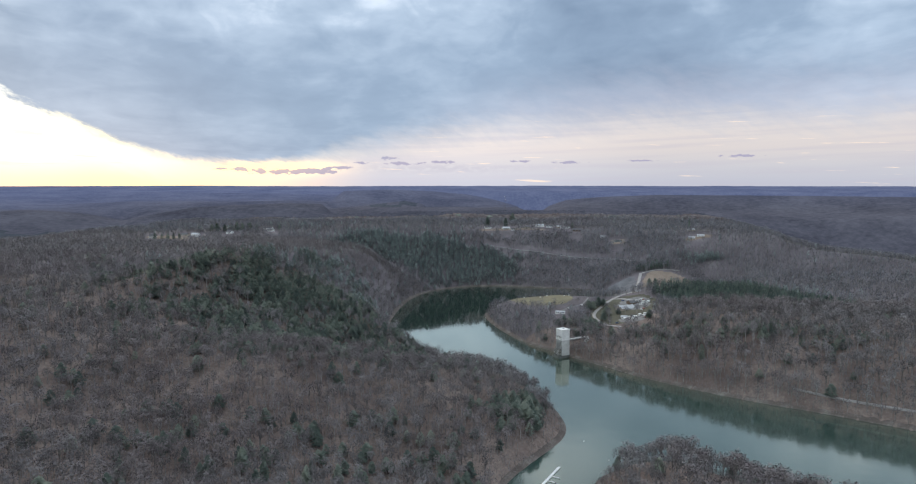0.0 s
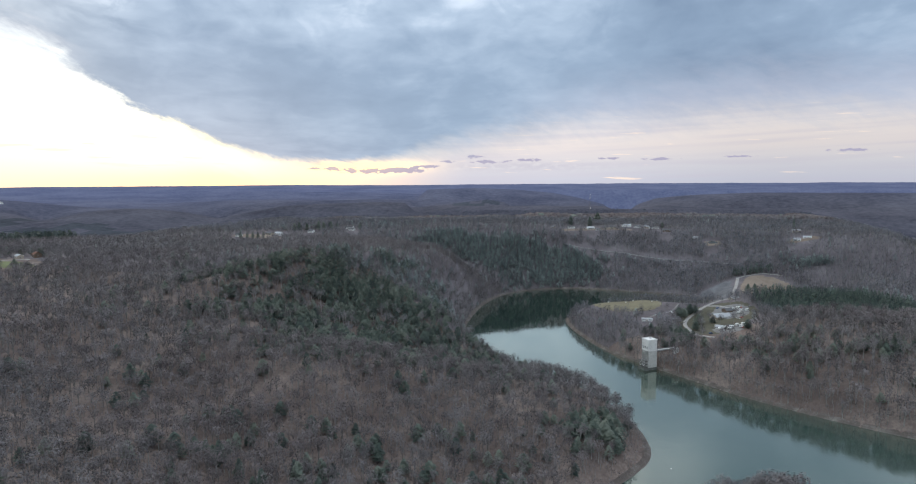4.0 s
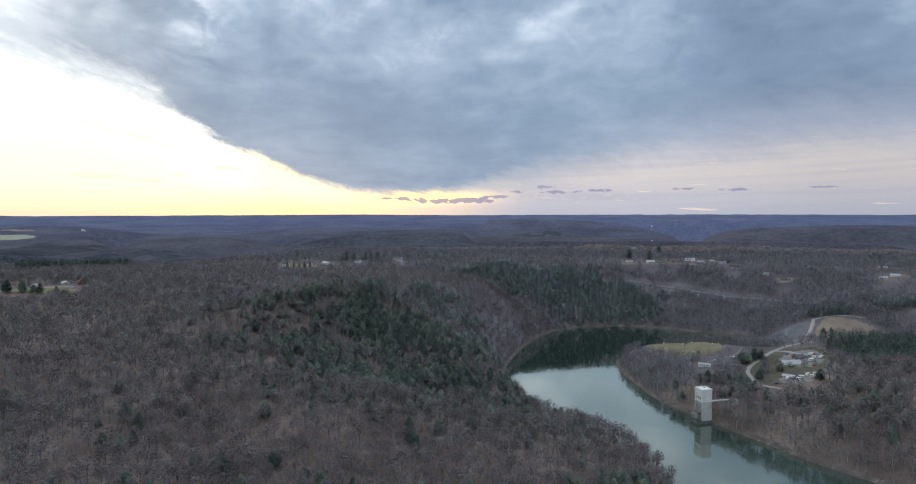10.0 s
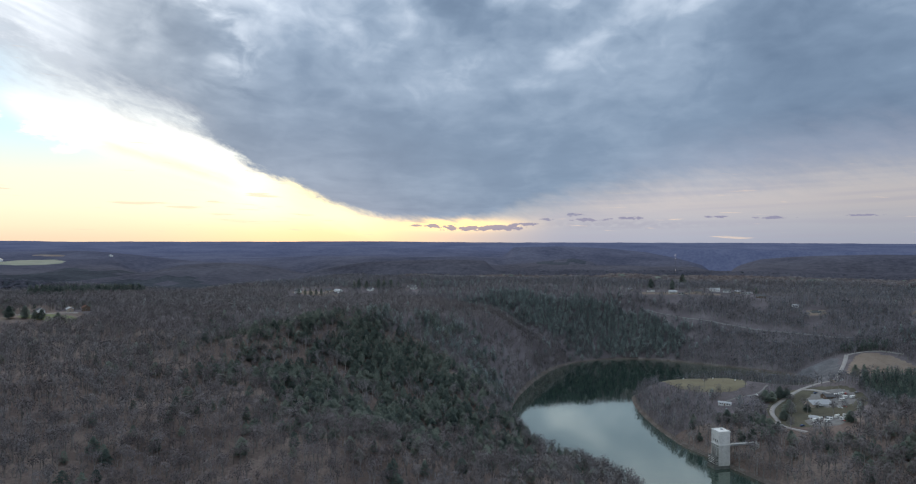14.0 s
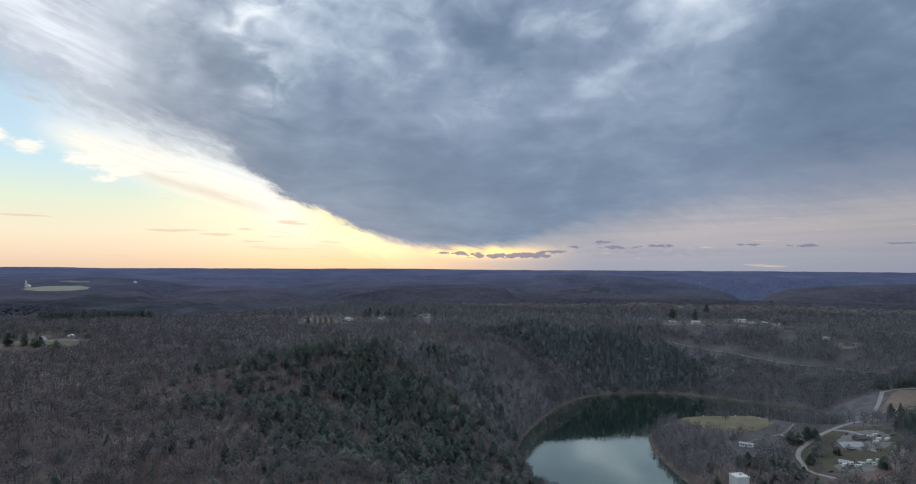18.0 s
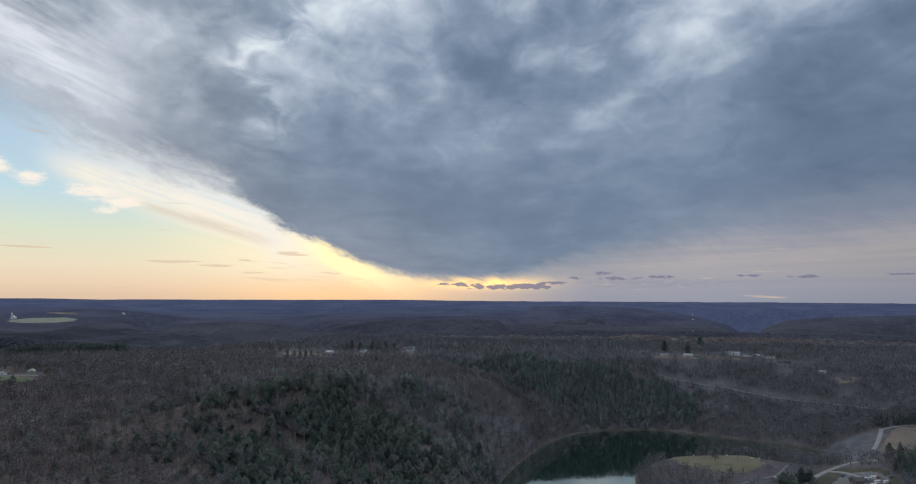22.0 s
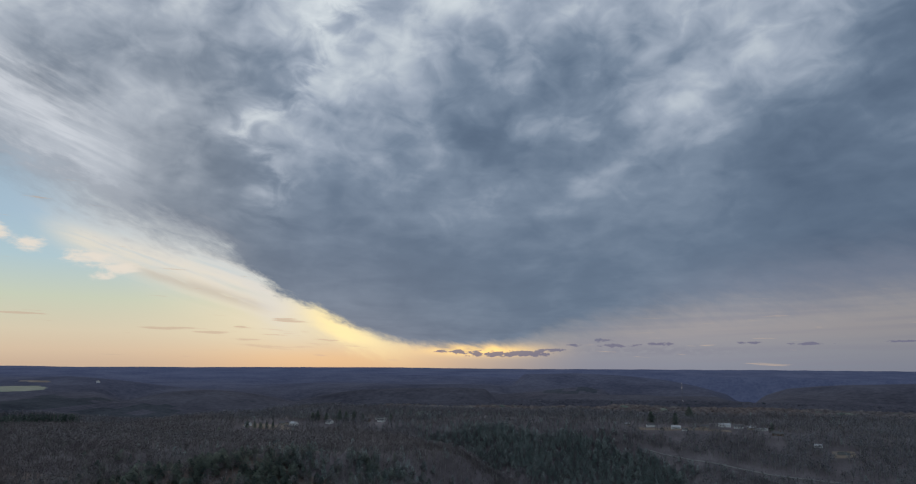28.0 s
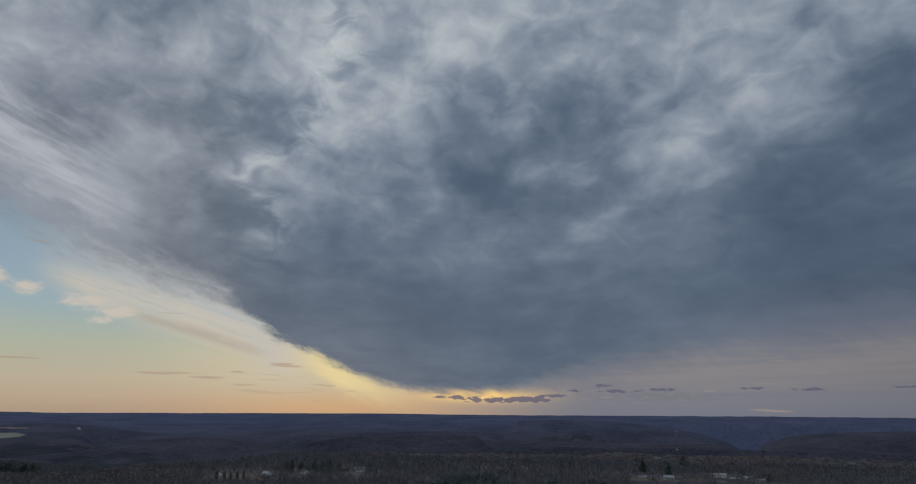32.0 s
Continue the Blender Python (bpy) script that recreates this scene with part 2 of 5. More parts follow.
    grey = n.ramp(tone, [(0.20, (0.102, 0.146, 0.214, 1)), (0.36, (0.148, 0.202, 0.279, 1)), (0.48, (0.223, 0.284, 0.366, 1)), (0.62, (0.41, 0.468, 0.545, 1)), (0.80, (0.74, 0.79, 0.80, 1)), (1.0, (1.0, 1.03, 1.0, 1))])
    # thinner cloud to the west lets warm grey light through
    west = mul(n.step(az, -30.0, -46.0), n.step(el, 44.0, 14.0))
    grey = n.mix(mul(west, 0.5), grey, n.ramp(tone, [(0.25, (0.185, 0.20, 0.218, 1)), (0.42, (0.26, 0.278, 0.30, 1)), (0.6, (0.48, 0.50, 0.515, 1)), (0.85, (0.98, 0.98, 0.94, 1))]))
    pale = mul(mul(n.bell(above, 4.6, 3.2), n.step(az, -44.0, -52.0)), add(0.45, mul(n.step(strand, 0.35, 0.6), 0.55)))
    grey = n.mix(mul(pale, 0.85), grey, (0.76, 0.78, 0.80, 1))
    arm = mul(n.bell(above, 0.9, 1.0), mul(n.step(az, -36.0, -42.0), n.step(az, -60.0, -50.0)))
    grey = n.mix(mul(arm, 0.6), grey, (0.36, 0.375, 0.41, 1))
    pink = mul(n.step(az, -8.0, 10.0), n.bell(above, 1.2, 2.4))
    grey = n.mix(mul(pink, 0.45), grey, (0.27, 0.275, 0.33, 1))
    sky = n.mix(deck, clear, grey)
    sky = n.mix(n.step(el, 0.0, -3.0), sky, srgb(70, 66, 66))
    air = n.add("ShaderNodeTexSky")
    air.sky_type, air.sun_disc, air.sun_elevation, air.sun_rotation = "NISHITA", False, math.radians(SUN_EL), math.radians(SUN_AZ)
    b1 = n.add("ShaderNodeBackground", Color=sky, Strength=1.22)
    b2 = n.add("ShaderNodeBackground", Color=air.outputs[0], Strength=0.0015)
    both = n.add("ShaderNodeAddShader")
    t.links.new(b1.outputs[0], both.inputs[0]), t.links.new(b2.outputs[0], both.inputs[1])
    out = n.add("ShaderNodeOutputWorld")
    t.links.new(both.outputs[0], out.inputs[0])


build_sky()
sun = new("sun", bpy.data.lights.new("sun", "SUN"))
sun.data.energy, sun.data.angle, sun.data.color = 0.9, math.radians(25), (1.0, 0.82, 0.6)
sa, se = math.radians(SUN_AZ), math.radians(12)
sun.matrix_world = look((math.sin(sa) * 100, math.cos(sa) * 100, 100 * math.tan(se)), (0, 0, 0))


# ---------------------------------------------------------------- materials
def surface(name, colours, scale=1.0, rough=0.85, grain=None, bump=0.3, metal=0.0, island=0.0, spec=0.3, tone=0.0, drift=None):
    """Two scales of noise choose among the colours (dark to light); island: how far single pieces differ."""
    m = bpy.data.materials.new(name)
    m.use_nodes = True
    t = m.node_tree
    n = Nodes(t)
    b = t.nodes["Principled BSDF"]
    at = n.add("ShaderNodeNewGeometry")
    pos = at.outputs["Position"]
    broad = n.noise(pos, scale, 4.0, 0.6)
    small = n.noise(pos, scale * (grain or 9.0), 3.0, 0.6)
    f = n.math("ADD", n.math("MULTIPLY", broad, 0.62), n.math("MULTIPLY", small, 0.38))
    if island:
        f = n.math("ADD", f, n.math("MULTIPLY", n.math("SUBTRACT", at.outputs["Random Per Island"], 0.5), island))
    if tone:
        own = n.tree.nodes.new("ShaderNodeAttribute")
        own.attribute_name = "tone"
        f = n.math("ADD", f, n.math("MULTIPLY", n.math("SUBTRACT", own.outputs["Fac"], 0.5), tone))
    k = len(colours) - 1
    c = n.ramp(f, [(0.32 + 0.36 * i / max(k, 1), (*q, 1)) for i, q in enumerate(colours)])
    if drift:
        c = n.mix(n.step(n.noise(pos, 0.0065, 3.0, 0.55), 0.38, 0.62), c, n.mix(1.0, c, (*drift, 1), "MULTIPLY"))
    t.links.new(c, b.inputs["Base Color"])
    b.inputs["Roughness"].default_value, b.inputs["Metallic"].default_value = rough, metal
    b.inputs["Specular IOR Level"].default_value = spec
    if bump:
        bm = n.add("ShaderNodeBump", Strength=bump, Distance=0.1, Height=small)
        t.links.new(bm.outputs[0], b.inputs["Normal"])
    return m


TWIG = surface("bare_twigs", [(0.114, 0.107, 0.110), (0.166, 0.157, 0.161), (0.228, 0.218, 0.220)], 0.05, 0.9, 3.0, 0, island=0.06, spec=0.1, tone=0.48, drift=(0.99, 0.92, 0.91))
# cooler copy of the twigs, with middle-distance haze tinted into its colour
HAZED_TWIG = surface("hazed_twigs", [(0.102, 0.104, 0.112), (0.156, 0.158, 0.174), (0.220, 0.223, 0.243)], 0.05, 0.9, 3.0, 0, island=0.08, spec=0.1, tone=0.45, drift=(0.96, 0.90, 0.90))
BARK = surface("grey_bark", [(0.151, 0.139, 0.127), (0.246, 0.232, 0.220), (0.338, 0.327, 0.315)], 0.1, 0.9, 8.0, 0, island=0.2, spec=0.1, tone=0.2)
NEEDLE = surface("pine_needles", [(0.069, 0.091, 0.080), (0.116, 0.145, 0.121), (0.192, 0.220, 0.178)], 0.06, 0.8, 4.0, 0, island=0.1, spec=0.1, tone=0.6)
# darker copy of the needles: the shade inside dense stands is in the colour
SHADED_NEEDLE = surface("shaded_needles", [(0.047, 0.068, 0.060), (0.073, 0.101, 0.086), (0.120, 0.153, 0.125)], 0.06, 0.8, 4.0, 0, island=0.1, spec=0.1, tone=0.5)
# hemlock green lifted and greyed: haze over the far bank is in the colour
HAZED_HEMLOCK = surface("hazed_hemlock_needles", [(0.119, 0.152, 0.151), (0.190, 0.235, 0.225), (0.269, 0.319, 0.300)], 0.06, 0.8, 4.0, 0, island=0.1, spec=0.1, tone=0.6)
CANOPY = surface("far_bare_canopy", [(0.085, 0.075, 0.077), (0.125, 0.112, 0.114), (0.170, 0.155, 0.156)], 0.012, 0.95, 14.0, 0, island=0.25, spec=0.05, tone=0.35, drift=(0.98, 0.89, 0.84))
LITTER = surface("leaf_litter", [(0.102, 0.077, 0.069), (0.180, 0.141, 0.125), (0.317, 0.257, 0.222)], 0.02, 0.95, 22.0, 0.4, spec=0.1)
# the same litter cooled and greyed, haze included, for ground farther off
HAZED_LITTER = surface("hazed_leaf_litter", [(0.086, 0.077, 0.080), (0.143, 0.127, 0.135), (0.236, 0.213, 0.222)], 0.02, 0.95, 22.0, 0.4, spec=0.1)
GRASS = surface("winter_grass", [(0.152, 0.133, 0.092), (0.198, 0.179, 0.121), (0.258, 0.235, 0.161)], 0.04, 0.95, 18.0, 0.3, spec=0.1)
TAN = surface("dry_grass", [(0.172, 0.134, 0.104), (0.234, 0.188, 0.150), (0.292, 0.244, 0.200)], 0.03, 0.95, 20.0, 0.3, spec=0.1)
ROAD = surface("pale_gravel_road", [(0.282, 0.266, 0.250), (0.352, 0.336, 0.320), (0.407, 0.391, 0.375)], 0.1, 0.9, 12.0, 0.2, spec=0.1)
RIPRAP = surface("grey_riprap", [(0.100, 0.100, 0.108), (0.155, 0.155, 0.163), (0.240, 0.240, 0.250)], 0.08, 0.9, 9.0, 0.4, spec=0.1)
BANK = surface("bare_shore_stones", [(0.085, 0.070, 0.062), (0.128, 0.108, 0.097), (0.250, 0.230, 0.210)], 0.1, 0.9, 9.0, 0.4, spec=0.15)
CONCRETE = surface("weathered_concrete", [(0.46, 0.45, 0.43), (0.62, 0.61, 0.59), (0.72, 0.71, 0.69)], 0.12, 0.85, 7.0, 0.15)
STEEL = surface("galvanised_steel", [(0.3, 0.31, 0.32), (0.42, 0.43, 0.44)], 0.5, 0.5, 6.0, 0, metal=0.6)
DARK = surface("dark_opening", [(0.015, 0.015, 0.018), (0.03, 0.03, 0.032)], 0.5, 0.4, 6.0, 0)
WHITE = surface("white_siding", [(0.672, 0.672, 0.650), (0.829, 0.829, 0.806)], 0.4, 0.7, 6.0, 0.05)
TANWALL = surface("tan_siding", [(0.36, 0.31, 0.25), (0.46, 0.4, 0.33)], 0.4, 0.7, 6.0, 0.05)
BROWNWALL = surface("brown_siding", [(0.13, 0.09, 0.065), (0.2, 0.145, 0.11)], 0.4, 0.7, 6.0, 0.05)
SHINGLE = surface("grey_shingles", [(0.09, 0.09, 0.095), (0.15, 0.15, 0.155)], 0.5, 0.9, 8.0, 0.1)
PALEROOF = surface("pale_metal_roof", [(0.360, 0.370, 0.380), (0.470, 0.480, 0.490)], 0.5, 0.45, 8.0, 0.05)
REDROOF = surface("rust_brown_roof", [(0.16, 0.075, 0.05), (0.22, 0.11, 0.08)], 0.5, 0.8, 8.0, 0.05)


def water_material():
    m = bpy.data.materials.new("lake_water")
    m.use_nodes = True
    t = m.node_tree
    n = Nodes(t)
    b = t.nodes["Principled BSDF"]
    pos = n.add("ShaderNodeNewGeometry").outputs["Position"]
    murk = n.noise(pos, 0.006, 3.0, 0.5)
    t.links.new(n.ramp(murk, [(0.35, (0.034, 0.066, 0.058, 1)), (0.65, (0.042, 0.076, 0.067, 1))]), b.inputs["Base Color"])
    b.inputs["Roughness"].default_value = 0.06
    b.inputs["IOR"].default_value = 1.333
    b.inputs["Specular IOR Level"].default_value = 0.5
    h = n.math("ADD", n.math("MULTIPLY", n.noise(pos, 0.35, 3.0, 0.6), 0.55), n.math("MULTIPLY", n.noise(pos, 0.05, 2.0, 0.5), 2.0))
    # the wide reach is ruffled by the wind, the bay lies calm
    reach = n.step(n.math("ADD", n.add("ShaderNodeSeparateXYZ", Vector=pos).outputs["Y"], n.math("MULTIPLY", n.noise(pos, 0.01, 3.0, 0.5), 120.0)), 860.0, 660.0)
    bp = n.add("ShaderNodeBump", Strength=n.math("ADD", 0.14, n.math("MULTIPLY", reach, 0.22)), Distance=0.12, Height=h)
    t.links.new(bp.outputs[0], b.inputs["Normal"])
    shine = n.add("ShaderNodeBsdfGlossy", Color=(0.88, 0.90, 0.76, 1), Roughness=n.math("ADD", 0.03, n.math("MULTIPLY", reach, 0.06)), Normal=bp.outputs[0])
    facing = n.add("ShaderNodeLayerWeight", Blend=0.5).outputs["Facing"]
    both = n.add("ShaderNodeMixShader", Fac=n.math("MINIMUM", n.math("MULTIPLY", n.math("POWER", facing, 5.0), 2.4), 0.64))
    t.links.new(b.outputs[0], both.inputs[1]), t.links.new(shine.outputs[0], both.inputs[2])
    t.links.new(both.outputs[0], t.nodes["Material Output"].inputs["Surface"])
    return m


WATER = water_material()


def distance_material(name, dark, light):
    """Bare woods on far hills, haze tinted into their colour; the last ridges, a backdrop, emit it as blue light."""
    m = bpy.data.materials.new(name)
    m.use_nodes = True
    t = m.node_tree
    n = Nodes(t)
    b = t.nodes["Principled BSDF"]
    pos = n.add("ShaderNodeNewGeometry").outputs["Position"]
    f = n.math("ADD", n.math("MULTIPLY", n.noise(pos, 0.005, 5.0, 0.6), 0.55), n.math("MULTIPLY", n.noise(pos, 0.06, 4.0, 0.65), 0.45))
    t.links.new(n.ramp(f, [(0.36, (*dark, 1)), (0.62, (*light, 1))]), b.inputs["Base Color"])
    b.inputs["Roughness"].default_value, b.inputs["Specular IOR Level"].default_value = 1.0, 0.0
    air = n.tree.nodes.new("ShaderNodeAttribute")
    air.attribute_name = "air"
    # blue emission imitates haze; nothing here is a lamp
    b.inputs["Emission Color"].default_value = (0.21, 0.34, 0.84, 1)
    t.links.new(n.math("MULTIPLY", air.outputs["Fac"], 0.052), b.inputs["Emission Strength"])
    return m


DISTANCE = distance_material("hazed_ridges", (0.056, 0.056, 0.072), (0.120, 0.118, 0.142))
DISTANCE_PINE = distance_material("hazed_pines", (0.038, 0.044, 0.054), (0.084, 0.090, 0.104))


def haze_glow(x, y):
    """Emission that paints haze on the backdrop: none on the hills, full at the skyline."""
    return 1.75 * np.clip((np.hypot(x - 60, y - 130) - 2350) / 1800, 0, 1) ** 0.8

# ---------------------------------------------------------------- lie of the land
LAKE = np.array([(10, 335), (30, 386), (48, 413), (62, 432), (76, 452), (84, 471), (85, 495), (80, 530), (66, 570), (46, 606), (14, 638), (-24, 668), (-54, 705),
                 (-74, 745), (-88, 790), (-93, 850), (-92, 890), (-89, 950), (-80, 1020), (-63, 1074), (-42, 1108), (-8, 1137), (36, 1156), (68, 1159), (106, 1150),
                 (170, 1132), (230, 1112), (272, 1080), (258, 1030), (232, 965), (200, 962), (165, 990), (120, 980)], float)
LAKE = np.vstack([LAKE, np.array([(80, 962), (50, 940), (38, 908), (40, 870), (50, 825), (68, 770), (87, 727), (107, 704), (119, 685), (135, 663), (159, 634),
                 (181, 604), (222, 565), (261, 534), (299, 511), (332, 487), (352, 472), (420, 425), (520, 360), (660, 300), (760, 200), (640, 150), (480, 230), (330, 290),
                 (250, 318), (208, 350), (178, 384), (142, 414), (114, 410), (92, 396), (76, 366), (72, 330), (60, 295), (30, 285)], float)])


def smooth_ring(p):
    """Rounds a closed outline by cutting its corners."""
    for _ in range(2):
        q = np.roll(p, -1, 0)
        p = np.stack([0.75 * p + 0.25 * q, 0.25 * p + 0.75 * q], 1).reshape(-1, 2)
    return p


LAKE = smooth_ring(LAKE)


def shore_distance(x, y, ring=LAKE):
    """Metres to the outline: above zero on land, below zero in the water."""
    x, y = np.ravel(x), np.ravel(y)
    best, inside = np.full(x.shape, 1e9), np.zeros(x.shape, bool)
    for (ax, ay), (bx, by) in zip(ring, np.roll(ring, -1, 0)):
        dx, dy = bx - ax, by - ay
        k = np.clip(((x - ax) * dx + (y - ay) * dy) / (dx * dx + dy * dy), 0, 1)
        best = np.minimum(best, (x - ax - k * dx) ** 2 + (y - ay - k * dy) ** 2)
        cross = ((ay > y) != (by > y)) & (x < (bx - ax) * (y - ay) / (by - ay + 1e-12) + ax)
        inside ^= cross
    return np.where(inside, -1, 1) * np.sqrt(best)


def lattice(ix, iy, seed):
    h = (ix.astype(np.int64) * 374761393 + iy.astype(np.int64) * 668265263 + seed * 974711) & 0x7FFFFFFF
    h = ((h ^ (h >> 13)) * 1274126177) & 0x7FFFFFFF
    return (h ^ (h >> 16)) % 65536 / 65535.0


def rumple(x, y, size, seed=0):
    """Smooth value noise from -1 to 1."""
    x, y = np.asarray(x) / size, np.asarray(y) / size
    ix, iy = np.floor(x), np.floor(y)
    fx, fy = x - ix, y - iy
    fx, fy = fx * fx * (3 - 2 * fx), fy * fy * (3 - 2 * fy)
    a, b = lattice(ix, iy, seed), lattice(ix + 1, iy, seed)
    c, d = lattice(ix, iy + 1, seed), lattice(ix + 1, iy + 1, seed)
    return 2 * ((a * (1 - fx) + b * fx) * (1 - fy) + (c * (1 - fx) + d * fx) * fy) - 1


def ease(v, lo, hi):
    k = np.clip((v - lo) / (hi - lo), 0, 1)
    return k * k * (3 - 2 * k)


def land(x, y):
    """Height of the ground above the lake."""
    shape = np.shape(x)
    x, y = np.ravel(x).astype(float), np.ravel(y).astype(float)
    d = shore_distance(x, y)
    r = np.hypot(x - 60, y - 130)
    az = np.degrees(np.arctan2(x - 60, y - 130))
    # uplands, and the low neck of land by the dam
    edge = 1105 - 0.42 * np.maximum(x - 320, 0)
    low = ease(x, -60, 40) * (1 - ease(y, edge, edge + 190))
    top = 98 + 5 * rumple(x, y, 260, 1) + 3 * rumple(x, y, 90, 2)
    neck = 22 + 5 * rumple(x, y, 150, 3) + 0.03 * np.maximum(x - 200, 0)
    neck = neck + 15 * ease(x, 170, 300) * ease(d, 0, 110) * (1 - 0.75 * ease(d, 190, 300))
    p = top * (1 - low) + neck * low
    reach = np.interp(y, [400, 600, 720, 820, 900, 980, 1040, 1100], [300, 255, 180, 100, 56, 40, 46, 75])
    reach = reach * (1 - low) + 26 * low
    power = 1.5 * (1 - low) + 1.1 * low
    h = p * (1 - np.exp(-(np.maximum(d, 0) / reach) ** power))
    h = np.where(d < 0, np.maximum(d * 0.25, -7), h + 0.9 * ease(d, 0, 5))
    h = h + ease(d, 20, 90) * (2.5 * rumple(x, y, 60, 4) + 1.0 * rumple(x, y, 24, 5))
    h = h + 6.5 * ease(d, 60, 160) * (1 - ease(r, 700, 950)) * rumple(x, y, 120, 14)
    # a ravine runs back from the head of the bay, behind the wooded spur
    t = np.clip((-75 - x) / 270, 0, 1)
    gully = 60 * (1 - t) ** 0.7 * np.exp(-((y - 1075 - 55 * t) / 48) ** 2) * ease(-x, 95, 150)
    h = h - np.minimum(gully, np.maximum(h - 4, 0)) * (d > 0)
    h = h - 14 * np.exp(-(((x + 185) / 40) ** 2 + ((y - 1040) / 40) ** 2)) * ease(d, 15, 60)
    # a shallow saddle in front of the hilltop houses
    h = h - 13 * np.exp(-(((x + 450) / 150) ** 2 + ((y - 985) / 75) ** 2))
    # the wooded spur: a long crest falling to the bay
    s, w = 0.507 * (x + 280) + 0.862 * (y - 740), 0.862 * (x + 280) - 0.507 * (y - 740)
    crest = np.interp(s, [-330, -220, -110, -40, 0, 70, 120, 195, 283, 346, 390, 425, 470], [40, 72, 91, 103, 107, 107, 99, 87, 64, 42, 20, 2, -40])
    fall = np.interp(w, [-260, -140, -80, -30, 0, 20, 47, 100, 175, 300], [150, 74, 34, 9, 0, 5, 20, 45, 68, 112])
    spur = crest - fall + (2.5 * rumple(x, y, 60, 4) + 1.5 * rumple(x, y, 30, 15)) * ease(d, 10, 60)
    spur = np.minimum(spur, 1.1 * np.maximum(d, 0) + 0.5)
    h = np.where(d > 0, h + 6.0 * np.logaddexp(0, np.clip((spur - h) / 6.0, -40, 40)) * ease(d, 0, 30), h)
    # the valley floor below the dam
    h = h - 30 * np.exp(-(((x - 392) / 62) ** 2 + ((y - 1010) / 75) ** 2) ** 1.4) * (d > 0)
    # beyond: the plateau goes on to the horizon
    u = np.clip((r - 2000) / 2850, 0, 1) ** 0.8
    sight = 0.043 * (1 - u) + 0.0047 * u
    far = 178.0 + 9 * u - r * sight + (46 * rumple(x * 0.5, y, 520, 6) + 16 * rumple(x * 0.6, y, 210, 7)) * (1 - 0.9 * u) * ease(r, 1800, 2400) + 2.0 * rumple(x, y, 70, 8)
    # a side valley to the west with a round hill beyond it, and the river's gorge to the north
    dip = np.interp(az, [-8, -2, 2, 5, 6.5, 9, 13, 20, 40], [0.003, 0.012, 0.026, 0.044, 0.047, 0.037, 0.031, 0.028, 0.027])
    rim = 182.0 - r * dip + 4 * rumple(x, y, 150, 9) - 60 * ease(r, 3400, 3700) * ease(az, -4, 2)
    far = np.where(far > rim, far * ease(r, 3900, 4150) + rim * (1 - ease(r, 3900, 4150)), far)
    k = ease(r, 1480, 1980)
    h = h * (1 - k) + far * k
    h = h - 52 * np.exp(-((az + 40) / 11) ** 2) * np.exp(-((r - 1800) / 290) ** 2)
    h = h - 30 * np.exp(-((az + 22) / 9) ** 2) * np.exp(-((r - 1950) / 240) ** 2)
    # the near plateau breaks off towards the side valley
    brink = np.interp(az, [-55, -48, -41.7, -39.5, -37, -31, -26, -20, -15], [1150, 1130, 1050, 1090, 1180, 1260, 1460, 1640, 1780])
    slope = np.interp(az, [-60, -51.3, -47.9, -41.7, -38.1, -35.3, -30.8, -26.2, -20.5, -15.2, -10], [0.066, 0.0685, 0.0714, 0.0787, 0.0708, 0.0672, 0.0646, 0.055, 0.0485, 0.0443, 0.0416])
    k = ease(r - brink, 0, 110) * (1 - ease(r - brink, 440, 640)) * ease(-az, 9, 13) * (1 - ease(-az, 62, 75))
    h = h - k * np.maximum(h - (176 - r * slope), 0)
    # to the east it falls away towards the river
    r3, az3 = np.hypot(x - 5, y - 25), np.degrees(np.arctan2(x - 5, y - 25))
    slope = np.interp(az3, [15.3, 18.3, 22.6, 25, 27.8, 30.3, 45], [0.049, 0.0474, 0.0477, 0.0595, 0.0751, 0.0874, 0.105])
    k = ease(r3 - np.interp(az3, [20, 25, 28], [1500, 1380, 1150]), 0, 140) * (1 - ease(r3, 2000, 2300)) * ease(az3, 20, 23)
    h = h - k * np.maximum(h - (178 - r3 * slope), 0)
    # a low rise carries the strip of spruces
    k = np.clip(((x + 825) * 57 + (y - 838) * 142) / (57 ** 2 + 142 ** 2), 0, 1)
    rise = np.exp(-((x + 825 - 57 * k) ** 2 + (y - 838 - 142 * k) ** 2) / 45 ** 2)
    h = h + rise * (103 - 5 * k - h)
